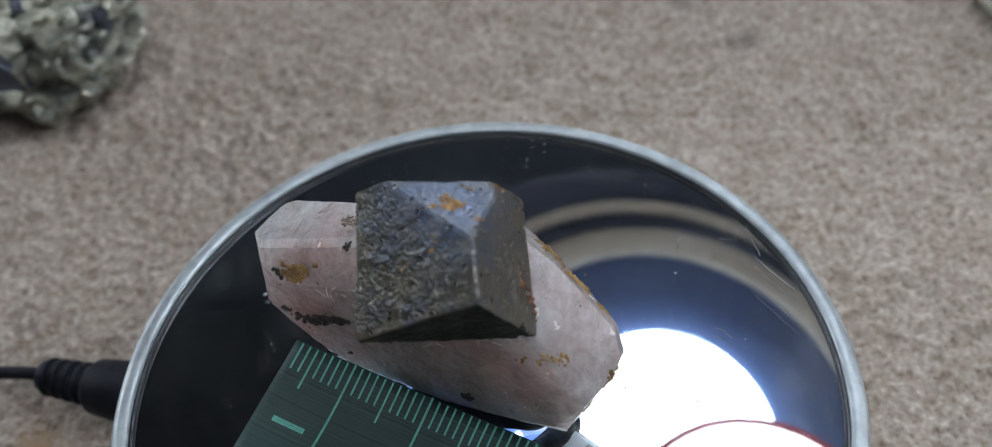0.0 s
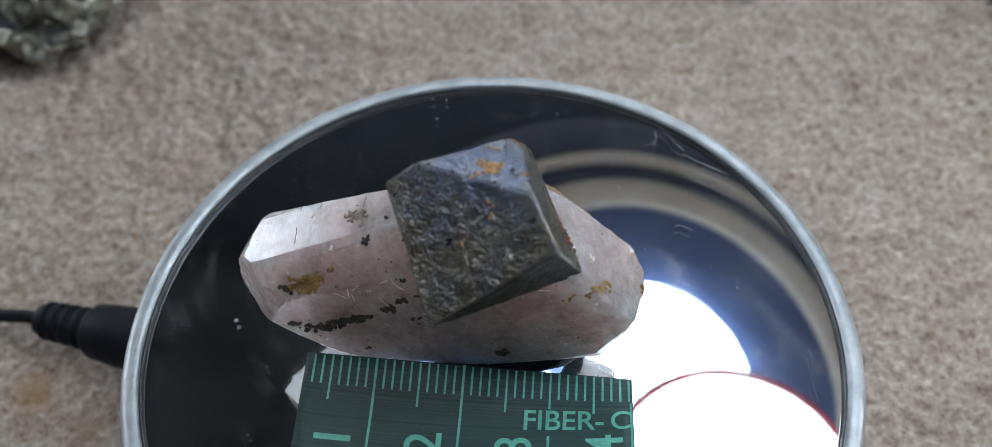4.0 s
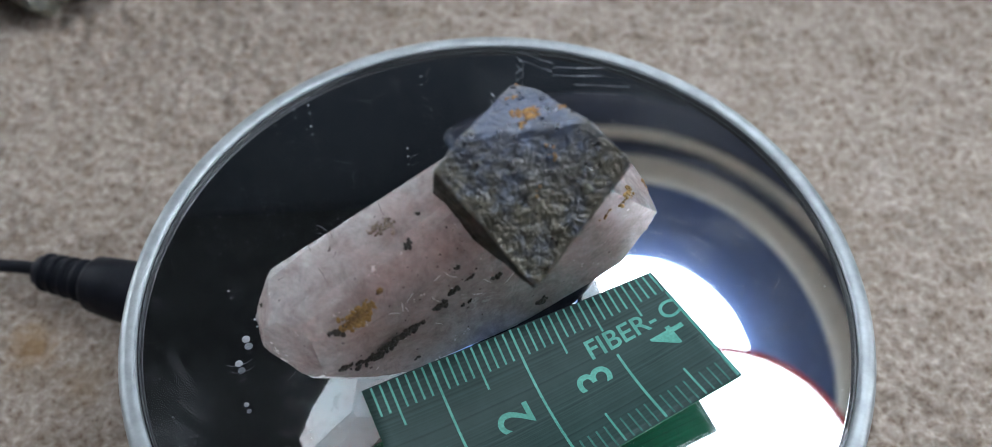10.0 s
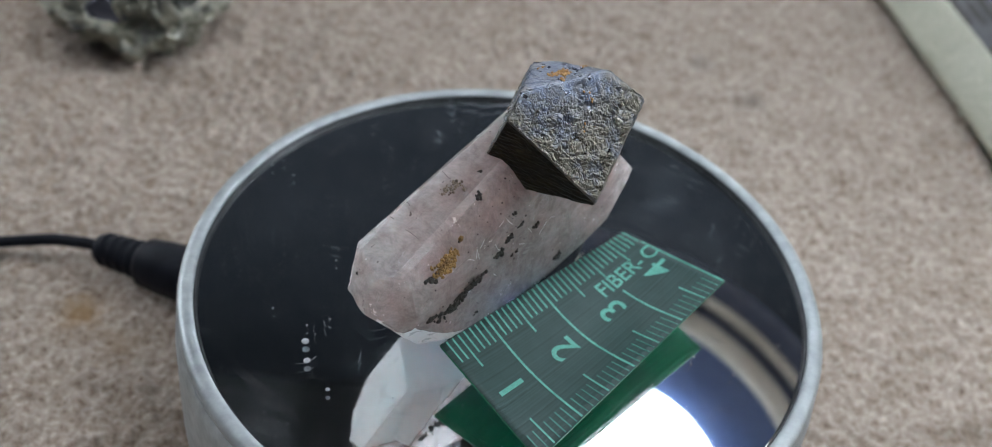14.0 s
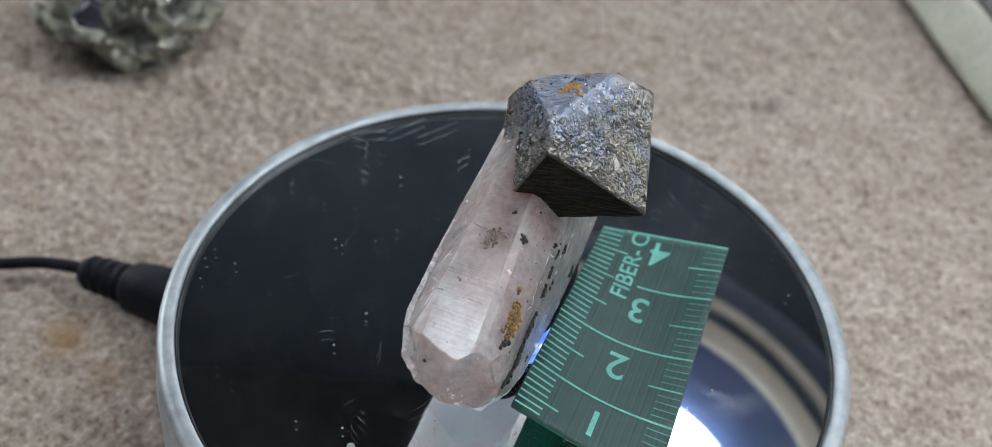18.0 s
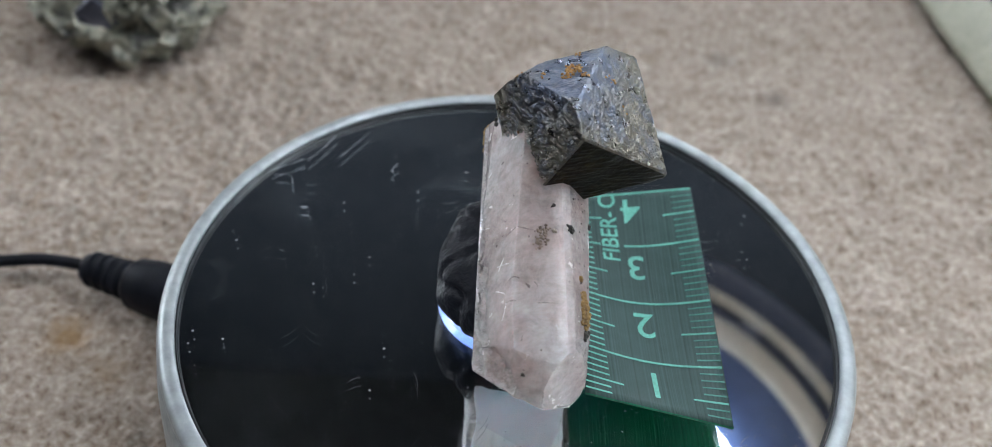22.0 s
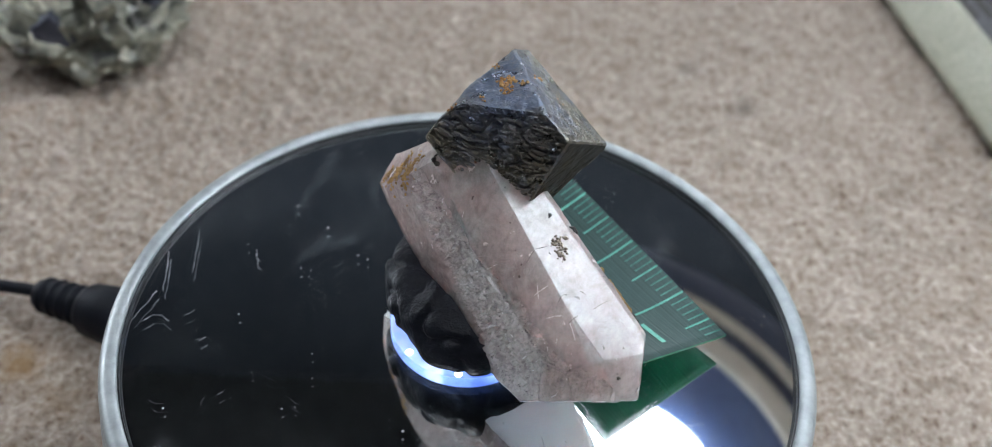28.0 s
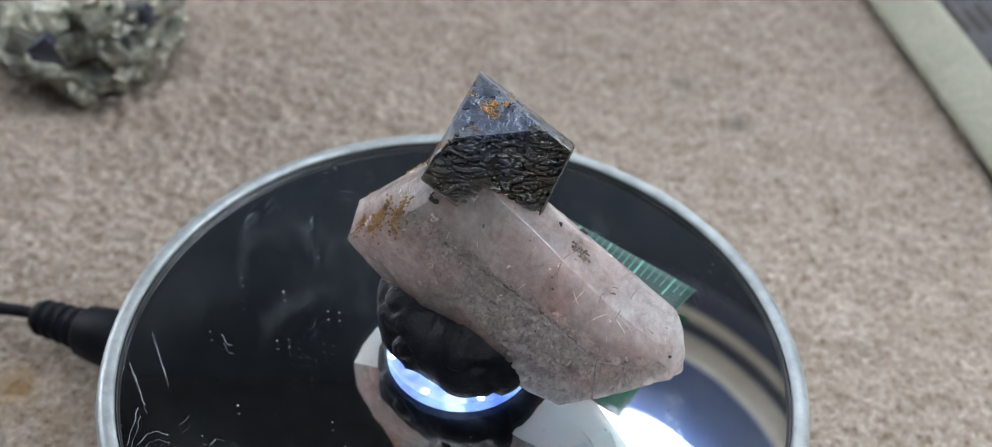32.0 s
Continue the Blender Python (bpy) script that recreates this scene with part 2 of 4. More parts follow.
CARPET = carpet_material()
MIRROR = mirror_material()
SMUDGED_GLASS = smudged_glass()
QUARTZ = quartz_material("milky_rose_quartz", (0.10, 0.28), 0.28, 1500)
QUARTZ_FACE = quartz_material("bright_quartz_face", (0.04, 0.10), 0.06, 700, 0.9, 1.8)
QUARTZ_ETCHED = quartz_material("etched_quartz", (0.07, 0.20), 0.6, 2600, ior=2.5, depth=0.0007, cloudy=0.8, clear=0.2)
QUARTZ_BOUNCE_LIT = quartz_material("bounce_lit_quartz", (0.2, 0.5), 0.3, 1500, bounce=0.85)
MAGNETITE = magnetite_material("iron_black_crystal", 2.3, 0.24)
MAGNETITE_DULL_SHADE = magnetite_material("dull_shade_black_crystal", 1.33, 0.5)
OCHRE = surface("ochre_crust", (0.13, 0.075, 0.022), (0.36, 0.22, 0.07), 500, 3000, 0.8, relief=0.6)
RUST = surface("orange_rust", (0.26, 0.12, 0.03), (0.44, 0.26, 0.09), 900, 3000, 0.8, relief=0.6)
RUST_BROWN = surface("brown_rust", (0.10, 0.045, 0.018), (0.20, 0.09, 0.035), 900, 3000, 0.8, relief=0.6)
SOOT = surface("black_grains", (0.008, 0.006, 0.004), (0.030, 0.023, 0.014), 900, 3000, 0.6, relief=0.6)
PUTTY = surface("black_putty", (0.006, 0.007, 0.011), (0.013, 0.014, 0.020), 200, 900, 0.45, relief=0.5, depth=0.0005, spec=0.15)
SILVER = surface("silver_plastic", (0.33, 0.36, 0.365), (0.40, 0.43, 0.435), 60, 400, 0.46, metal=0.5, relief=0.05)
BLACK_PLASTIC = surface("black_plastic", (0.010, 0.010, 0.012), (0.020, 0.020, 0.023), 200, 1200, 0.5, relief=0.2)
RUBBER = surface("black_rubber", (0.005, 0.006, 0.009), (0.010, 0.011, 0.016), 300, 1500, 0.55, relief=0.2, spec=0.12)
TAPE_TOP = tape_material("green_tape_face", (0.019, 0.042, 0.038), (0.040, 0.076, 0.069), 0.46)
TAPE_BACK = tape_material("green_tape_back", (0.004, 0.10, 0.045), (0.010, 0.19, 0.085), 0.5)
PRINT = surface("mint_print", (0.09, 0.34, 0.26), (0.14, 0.45, 0.35), 400, 3000, 0.5, relief=0.2)
CREAM = surface("aged_cream_plastic", (0.38, 0.37, 0.28), (0.46, 0.45, 0.35), 60, 900, 0.5, relief=0.15)
DARK_PANEL = surface("dark_grey_panel", (0.055, 0.055, 0.06), (0.085, 0.085, 0.09), 60, 900, 0.6, relief=0.2)
PYRITE = surface("tarnished_pyrite", (0.09, 0.092, 0.085), (0.40, 0.39, 0.30), 160, 900, 0.40, metal=0.6, relief=0.4)
PYRITE_BRIGHT = surface("bright_pyrite", (0.12, 0.12, 0.10), (0.46, 0.46, 0.38), 200, 1200, 0.36, metal=0.6, relief=0.3)
PALE_LUMP = surface("pale_nodules", (0.26, 0.26, 0.20), (0.70, 0.69, 0.56), 260, 1500, 0.5, relief=0.4)
GALENA = surface("blue_grey_sulphide", (0.035, 0.04, 0.06), (0.12, 0.13, 0.17), 150, 900, 0.35, metal=0.7, relief=0.4)
WALL = surface("grey_wall_paint", (0.017, 0.022, 0.031), (0.024, 0.030, 0.041), 3, 60, 0.85, relief=0.1)
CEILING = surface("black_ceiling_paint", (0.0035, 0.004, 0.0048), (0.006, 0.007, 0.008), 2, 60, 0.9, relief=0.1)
BLUE_BOWL = surface("blue_lamp_bowl", (0.12, 0.19, 0.44), (0.15, 0.23, 0.50), 40, 400, 0.5, relief=0.1)
NAVY = surface("navy_lamp_plastic", (0.05, 0.07, 0.13), (0.07, 0.09, 0.16), 40, 400, 0.5, relief=0.1)
BEIGE = surface("beige_lamp_ring", (0.62, 0.60, 0.55), (0.70, 0.68, 0.63), 40, 500, 0.5, relief=0.1)
RED = surface("red_lamp_rim", (0.50, 0.05, 0.06), (0.60, 0.08, 0.09), 40, 500, 0.4, relief=0.1)
LAMP_GLOW = glow("white_lamp_diffuser", (0.90, 0.96, 1.0), LAMP_POWER)
TWIN_GLOW = glow("white_twin_diffuser", (0.90, 0.96, 1.0), TWIN_POWER)
FILL_GLOW = glow("fill_panel_diffuser", (0.95, 0.97, 0.985), FILL_POWER * 0.85)
BRIGHT_FILL = glow("bright_fill_diffuser", (0.95, 0.97, 0.985), FILL_POWER * 1.0)
WARM_GLOW = glow("warm_lamp_glass", (1.0, 0.84, 0.68), 9.0)
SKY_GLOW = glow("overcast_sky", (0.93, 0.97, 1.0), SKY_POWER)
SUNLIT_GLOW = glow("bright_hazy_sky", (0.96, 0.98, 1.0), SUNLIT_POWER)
LED_GLOW = glow("blue_white_led", (0.22, 0.38, 1.0), LED_POWER)
led_nodes = LED_GLOW.node_tree
led_nodes.links.new(ramp(led_nodes, noise_tex(led_nodes, 190, 3), [(0.38, (0.06, 0.13, 0.55)), (0.5, (0.25, 0.42, 1.0)), (0.62, (0.9, 1.0, 1.3))]), led_nodes.nodes["Principled BSDF"].inputs["Emission Color"])
LED_POINT = glow("led_chip", (0.80, 0.90, 1.0), LED_POWER * 8)


# ---------------------------------------------------------------- mesh helpers (bmesh in centimetres)
def mesh_of(name, bm, mats, smooth=True):
    bmesh.ops.scale(bm, vec=(CM, CM, CM), verts=bm.verts[:])
    me = bpy.data.meshes.new(name)
    for f in bm.faces:
        f.smooth = smooth
    bm.to_mesh(me)
    bm.free()
    for m in mats if isinstance(mats, (list, tuple)) else [mats]:
        me.materials.append(m)
    return me


def part(name, bm, material, parent, label="", smooth=True):
    ob = new(name, mesh_of(name, bm, material, smooth))
    ob.parent = parent
    return tagged(ob, label)


def thing(name, label, category, group="", kind=""):
    return tagged(new(name), label, category, group, kind)


def lathe(profile, n=96, centre=(0, 0, 0), closed=False):
    bm = bmesh.new()
    rings = []
    for r, z in profile:
        if r < 1e-6:
            rings.append([bm.verts.new((centre[0], centre[1], centre[2] + z))])
        else:
            rings.append([bm.verts.new((centre[0] + r * math.cos(2 * math.pi * k / n), centre[1] + r * math.sin(2 * math.pi * k / n), centre[2] + z)) for k in range(n)])
    pairs = list(zip(rings, rings[1:])) + ([(rings[-1], rings[0])] if closed else [])
    for a, b in pairs:
        for k in range(n):
            q = [a[k % len(a)], a[(k + 1) % len(a)], b[(k + 1) % len(b)], b[k % len(b)]]
            q = list(dict.fromkeys(q))
            if len(q) > 2:
                bm.faces.new(q)
    bmesh.ops.recalc_face_normals(bm, faces=bm.faces[:])
    return bm


def arc_lathe(profile, a0, a1, n=64):
    """A closed profile turned through part of a circle, with both ends capped."""
    bm = bmesh.new()
    rings = []
    for k in range(n + 1):
        a = radians(a0 + (a1 - a0) * k / n)
        rings.append([bm.verts.new((r * math.cos(a), r * math.sin(a), z)) for r, z in profile])
    for a, b in zip(rings, rings[1:]):
        for k in range(len(profile)):
            j = (k + 1) % len(profile)
            bm.faces.new((a[k], a[j], b[j], b[k]))
    bm.faces.new(rings[0])
    bm.faces.new(rings[-1][::-1])
    bmesh.ops.recalc_face_normals(bm, faces=bm.faces[:])
    return bm


def box(x0, x1, y0, y1, z0, z1, bevel=0.0):
    bm = bmesh.new()
    bmesh.ops.create_cube(bm, size=1)
    bmesh.ops.scale(bm, vec=(x1 - x0, y1 - y0, z1 - z0), verts=bm.verts[:])
    bmesh.ops.translate(bm, vec=((x0 + x1) / 2, (y0 + y1) / 2, (z0 + z1) / 2), verts=bm.verts[:])
    if bevel:
        bmesh.ops.bevel(bm, geom=bm.edges[:], offset=bevel, segments=2, affect="EDGES", profile=0.5)
    return bm


def tube(path, radii, n=20):
    """A round tube along a path, with its own radius at every point, closed at both ends."""
    bm = bmesh.new()
    path = [Vector(p) for p in path]
    rings = []
    for i, p in enumerate(path):
        d = (path[min(i + 1, len(path) - 1)] - path[max(i - 1, 0)]).normalized()
        a = d.cross(Vector((0, 0, 1))).normalized()
        b = a.cross(d)
        rings.append([bm.verts.new(p + radii[i] * (math.cos(2 * math.pi * k / n) * a + math.sin(2 * math.pi * k / n) * b)) for k in range(n)])
    for r, s in zip(rings, rings[1:]):
        for k in range(n):
            bm.faces.new((r[k], r[(k + 1) % n], s[(k + 1) % n], s[k]))
    bm.faces.new(rings[0][::-1])
    bm.faces.new(rings[-1])
    bmesh.ops.recalc_face_normals(bm, faces=bm.faces[:])
    return bm


def refine(bm, longest):
    """Splits long edges until none is longer than that."""
    bmesh.ops.triangulate(bm, faces=bm.faces[:])
    for _ in range(9):
        long = [e for e in bm.edges if e.calc_length() > longest]
        if not long:
            break
        bmesh.ops.subdivide_edges(bm, edges=long, cuts=1, use_grid_fill=False)
        bmesh.ops.triangulate(bm, faces=[f for f in bm.faces if len(f.verts) > 3])


# ---------------------------------------------------------------- the setting
def carpet():
    random_field = np.random.default_rng(5)
    # fine steps round the turntable, wide ones towards the walls
    inner_x, inner_y = np.arange(-14, 17.001, 0.062), np.arange(-8, 24.001, 0.062)
    far = np.array([1, 3, 7, 15, 30, 60, 100, 150.0])
    xs = np.concatenate((inner_x[0] - far[::-1], inner_x, inner_x[-1] + far))
    ys = np.concatenate((inner_y[0] - far[::-1], inner_y, inner_y[-1] + far))

    def field(cells):
        g = random_field.random((cells, cells))
        return g

    def sample(g, step):
        n = len(g)
        u, v = np.mod(xs / step, n - 1), np.mod(ys / step, n - 1)
        i, j = u.astype(int), v.astype(int)
        a, b = (u - i)[:, None], (v - j)[None, :]
        a, b = a * a * (3 - 2 * a), b * b * (3 - 2 * b)
        i, j = i[:, None], j[None, :]
        return g[i, j] * (1 - a) * (1 - b) + g[i + 1, j] * a * (1 - b) + g[i, j + 1] * (1 - a) * b + g[i + 1, j + 1] * a * b

    h = 0.15 * sample(field(290), 0.125) + 0.11 * sample(field(200), 0.25) + 0.08 * sample(field(200), 0.55) + 0.05 * sample(field(90), 1.9)
    z = -3.32 + (h - 0.20)
    X, Y = np.meshgrid(xs, ys, indexing="ij")
    co = np.stack((X, Y, z), -1).reshape(-1, 3) * CM
    nx, ny = len(xs), len(ys)
    k = (np.arange(nx - 1)[:, None] * ny + np.arange(ny - 1)[None, :]).reshape(-1)
    faces = np.stack((k, k + ny, k + ny + 1, k + 1), 1)
    me = bpy.data.meshes.new("carpet")
    me.vertices.add(len(co))
    me.vertices.foreach_set("co", co.reshape(-1))
    me.loops.add(faces.size)
    me.loops.foreach_set("vertex_index", faces.reshape(-1))
    me.polygons.add(len(faces))
    me.polygons.foreach_set("loop_start", np.arange(0, faces.size, 4))
    me.update(calc_edges=True)
    me.shade_smooth()
    me.materials.append(CARPET)
    return tagged(new("ground", me), "short beige-grey carpet with a faint ochre stain", "carpet", kind="structure")


def room():
    x0, x1, y0, y1, z0, z1 = -160, 160, -150, 180, -4, 230
    for name, b in (("wall_south", (x0 - 8, x1 + 8, y0 - 8, y0, z0, z1)),):
        tagged(new(name, mesh_of(name, box(*b), WALL, False)), "plain grey painted room wall", "wall", kind="structure")
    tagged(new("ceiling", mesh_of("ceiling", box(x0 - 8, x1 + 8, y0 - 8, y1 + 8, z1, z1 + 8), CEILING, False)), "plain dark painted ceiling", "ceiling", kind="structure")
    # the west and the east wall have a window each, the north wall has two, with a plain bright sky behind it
    pale, sunlit = ("unseen white-framed window with pale daylight behind it", SKY_GLOW), ("white-framed window with bright hazy sky behind it", SUNLIT_GLOW)
    # unseen windows: three follow glints on the facets, the north-east one is added fill
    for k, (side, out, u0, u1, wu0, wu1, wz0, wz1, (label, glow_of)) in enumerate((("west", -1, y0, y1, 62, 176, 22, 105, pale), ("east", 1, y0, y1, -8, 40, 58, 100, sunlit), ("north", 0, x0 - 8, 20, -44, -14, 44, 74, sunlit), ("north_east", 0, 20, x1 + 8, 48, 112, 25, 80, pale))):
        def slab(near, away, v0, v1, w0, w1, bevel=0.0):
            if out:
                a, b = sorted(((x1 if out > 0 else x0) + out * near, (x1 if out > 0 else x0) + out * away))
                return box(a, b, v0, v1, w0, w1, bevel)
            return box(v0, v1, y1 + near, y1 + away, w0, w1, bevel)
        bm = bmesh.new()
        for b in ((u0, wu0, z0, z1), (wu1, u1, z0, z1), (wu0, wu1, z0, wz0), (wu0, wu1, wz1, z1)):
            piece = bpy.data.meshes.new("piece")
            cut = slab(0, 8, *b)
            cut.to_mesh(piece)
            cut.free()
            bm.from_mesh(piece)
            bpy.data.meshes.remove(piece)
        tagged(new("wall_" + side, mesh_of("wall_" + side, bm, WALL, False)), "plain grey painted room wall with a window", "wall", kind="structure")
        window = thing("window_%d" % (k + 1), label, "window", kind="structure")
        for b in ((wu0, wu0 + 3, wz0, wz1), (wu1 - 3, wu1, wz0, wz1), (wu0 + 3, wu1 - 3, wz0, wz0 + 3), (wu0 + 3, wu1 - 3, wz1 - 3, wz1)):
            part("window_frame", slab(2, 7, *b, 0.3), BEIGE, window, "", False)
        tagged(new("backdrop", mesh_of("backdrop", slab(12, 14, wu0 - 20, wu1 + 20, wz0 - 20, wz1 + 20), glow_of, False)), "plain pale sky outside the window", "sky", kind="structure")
    # two unseen panels, added as fill to brighten the carpet and specimen
    for label, shine, (px0, px1, py0, py1) in (("unseen square fill light panel on the ceiling beside the turntable", BRIGHT_FILL, (50, 156, -28, 68)), ("unseen wide fill light panel on the ceiling behind the turntable", FILL_GLOW, (-85, 5, -112, -15))):
        lamp = thing("ceiling_fill", label, "ceiling light", "ceiling lights")
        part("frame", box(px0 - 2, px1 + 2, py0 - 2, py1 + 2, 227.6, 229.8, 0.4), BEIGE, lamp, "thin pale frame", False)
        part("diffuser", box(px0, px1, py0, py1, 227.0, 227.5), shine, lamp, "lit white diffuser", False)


def ceiling_lamp():
    lamp = thing("ceiling_lamp", "small round ceiling lamp with a warm lit glass", "ceiling light")
    lamp.matrix_basis = pose(-6 * CM, -9 * CM, 230 * CM)
    part("base", lathe([(0, -0.1), (12, -0.1), (12.5, -1.0), (12, -2.5), (0, -2.5)], 48), BEIGE, lamp, "pale round base")
    part("glass_shade", lathe([(11.5, -2.6), (11, -4.6), (8, -6.6), (0, -7.4), (0, -2.6)], 48), WARM_GLOW, lamp, "warm lit glass shade")


# ---------------------------------------------------------------- turntable
def turntable():
    table = thing("turntable", "round silver plastic turntable with mirror top and lit centre", "turntable")
    body = [(4.18, -0.19), (4.42, -0.12), (4.50, -0.24), (4.545, -0.55), (4.58, -1.2), (4.61, -1.9), (4.60, -2.5), (4.52, -2.85), (4.36, -2.92), (0, -2.92)]
    part("body", lathe(body, 128), SILVER, table, "silver plastic drum")
    rim = [(4.256, -0.01), (4.26, 0.015), (4.275, 0.032), (4.31, 0.045), (4.36, 0.052), (4.41, 0.042), (4.45, 0.010), (4.475, -0.04), (4.48, -0.09), (4.45, -0.135), (4.256, -0.14)]
    part("rim", lathe(rim, 160, closed=True), SILVER, table, "bright silver bezel ring")
    part("foot", lathe([(0, -3.42), (4.25, -3.42), (4.36, -3.36), (4.38, -2.94), (4.2, -2.90), (0, -2.90)], 96), BLACK_PLASTIC, table, "black base ring")
    socket = tube([(-4.30, 1.62, -2.5), (-4.75, 1.81, -2.52), (-4.80, 1.83, -2.52)], [0.42, 0.40, 0.30], 28)
    part("socket", socket, BLACK_PLASTIC, table, "black power socket")
    plate = part("mirror_plate", lathe([(0, -0.08), (2.2, -0.08), (4.20, -0.08), (4.248, -0.08), (4.25, -0.085), (4.25, -0.15), (0, -0.158)], 128), MIRROR, table, "dark mirror silvering under the glass")
    part("gasket", lathe([(4.236, -0.079), (4.236, -0.004), (4.254, -0.004), (4.254, -0.079)], 128, closed=True), BLACK_PLASTIC, plate, "thin black edge round the glass", False)
    part("glass", lathe([(0, 0), (2.2, 0), (4.20, 0), (4.253, 0)], 128), SMUDGED_GLASS, plate, "clear scratched glass with wiped smudges")
    lens = [(0, 0.016), (0.88, 0.016), (0.94, 0.014), (0.955, 0.010), (0.955, 0.003), (0, 0.003)]
    led = part("light_window", lathe(lens, 72), LED_GLOW, plate, "glowing blue-white round window")
    for k in range(8):
        a = 0.35 + 2 * math.pi * k / 8
        chip = lathe([(0, 0.012), (0.03, 0.010), (0.05, 0.0), (0, -0.01)], 10, (0.90 * math.cos(a), 0.90 * math.sin(a), 0.014))
        part("led", chip, LED_POINT, plate, "bright white diode")
    # dried droplets and scratches on the glass
    rng = random.Random(8)
    spots = [(-2.11, 2.15, 0.05), (-2.40, 2.01, 0.045), (-2.75, 1.6, 0.03)]
    spots += [(r * math.cos(a), r * math.sin(a), s) for r, a, s in ((rng.uniform(1.6, 4.1), rng.uniform(0, 6.28), rng.uniform(0.006, 0.018)) for _ in range(60))]
    for x, y, s in spots:
        part("droplet", lathe([(0, s * 0.5), (s * 0.6, s * 0.36), (s, 0.001)], 9, (x, y, 0)), PRINT_WHITE, plate)
    marks = [((4.06, 0.73), (3.86, 1.03), (3.67, 1.35)), ((3.94, 0.22), (3.77, 0.52), (3.54, 0.92)), ((3.74, 1.4), (3.71, 1.71), (3.7, 1.93)), ((3.58, 1.9), (3.52, 1.75), (3.41, 1.7), (3.28, 1.73)),
             ((3.05, 0.18), (2.94, 0.33), (2.88, 0.33)), ((2.73, 1.74), (2.77, 1.84))]
    for line in marks:
        line = [Vector((*p, 0.001)) for p in line]
        pts = [line[i].lerp(line[i + 1], k / 4) for i in range(len(line) - 1) for k in range(4)] + [line[-1]]
        pts = [p + 0.02 * Vector((noise.noise(p * 9), noise.noise(p * 9 + Vector((5, 0, 0))), 0)) for p in pts]
        part("scratch", tube(pts, [0.002 + 0.012 * abs(noise.noise(p * 14)) for p in pts], 6), SCRATCH, plate)
    for _ in range(30):
        a, r, t = rng.uniform(0, 6.28), rng.uniform(1.9, 4.0), rng.uniform(0, 6.28)
        length, bend = rng.uniform(0.06, 0.3), rng.uniform(-0.3, 0.3)
        pts = []
        for i in range(6):
            u = i / 5 * length
            pts.append((r * math.cos(a) + u * math.cos(t + bend * i / 2), r * math.sin(a) + u * math.sin(t + bend * i / 2), 0.002))
        if max(math.hypot(p[0], p[1]) for p in pts) < 4.15:
            w = rng.uniform(0.0015, 0.004)
            part("scratch", tube(pts, [w * 0.3, w, w * 0.8, w, w * 0.7, w * 0.3], 5), SCRATCH, plate)
    # fine dust, lying in loose swarms
    bm = bmesh.new()
    for _ in range(26):
        a, r, wide = rng.uniform(0, 6.28), rng.uniform(1.5, 4.0), rng.uniform(0.1, 0.5)
        for _ in range(rng.randint(8, 34)):
            x, y, s = r * math.cos(a) + rng.gauss(0, wide), r * math.sin(a) + rng.gauss(0, wide), rng.uniform(0.003, 0.009)
            if 1.05 < math.hypot(x, y) < 4.15:
                t = rng.uniform(0, 6.28)
                top = bm.verts.new((x, y, s * 0.6))
                ring = [bm.verts.new((x + s * rng.uniform(0.5, 1.6) * math.cos(t + i * 1.257), y + s * rng.uniform(0.5, 1.2) * math.sin(t + i * 1.257), 0.0008)) for i in range(5)]
                for i in range(5):
                    bm.faces.new((top, ring[i], ring[(i + 1) % 5]))
    tagged(part("dust", bm, PRINT_WHITE, plate, "fine pale dust on the glass", False), kind="stuff")
    return plate


# ---------------------------------------------------------------- mineral specimen
# Faces of the quartz: outward normal and distance from the origin.
QUARTZ_FACES = [
    (-0.359, 0.169, 0.918, 2.72), (-0.58, -0.66, 0.475, 1.71), (0.23, 0.78, 0.57, 1.74), (0.52, 0.85, -0.02, 0.46), (0, 0, -1, -0.40),
    (-0.34, -0.81, -0.48, 0.41), (0.56, -0.45, 0.69, 2.27), (-0.70, -0.69, 0.17, 1.46), (0.65, 0.71, -0.28, 0.26), (-0.64, -0.68, -0.36, 0.78),
    (-0.37, 0.71, -0.60, 1.05), (-0.52, -0.62, 0.59, 2.0), (0.68, -0.67, -0.31, 1.16), (0.46, 0.85, 0.24, 1.0), (-0.04, -0.99, -0.13, 1.17),
    (0.81, 0.29, 0.51, 1.79), (-0.97, -0.21, 0.09, 2.30), (-0.65, 0.46, 0.60, 3.16), (-0.63, 0.59, 0.50, 3.09), (0.84, -0.51, -0.19, 1.37),
    (-0.75, -0.50, -0.44, 1.01), (0.74, 0.28, 0.61, 1.97), (-0.514, -0.858, 0.0, 0.705),
]
# Small faces and chipped corners towards its ends.
QUARTZ_CHIPS = [
    (-0.22, 0.96, 0.18, 2.18), (0.68, 0.57, -0.46, 0.18), (0.40, 0.87, -0.29, 0.41), (0.97, -0.06, 0.25, 1.80), (0, -0.96, -0.27, 0.96), (0.21, 0.98, 0, 1.15),
    (-0.74, 0.30, -0.60, 1.47), (0.57, -0.39, 0.72, 2.28), (0.51, 0.83, -0.20, 0.31), (0.56, -0.49, 0.66, 2.24), (-0.77, 0.63, 0.13, 2.90), (-0.31, -0.85, -0.43, 0.49),
    (-0.534, -0.282, 0.797, 2.50), (-0.117, 0.564, 0.817, 2.57), (-0.501, 0.363, 0.786, 3.07),
]


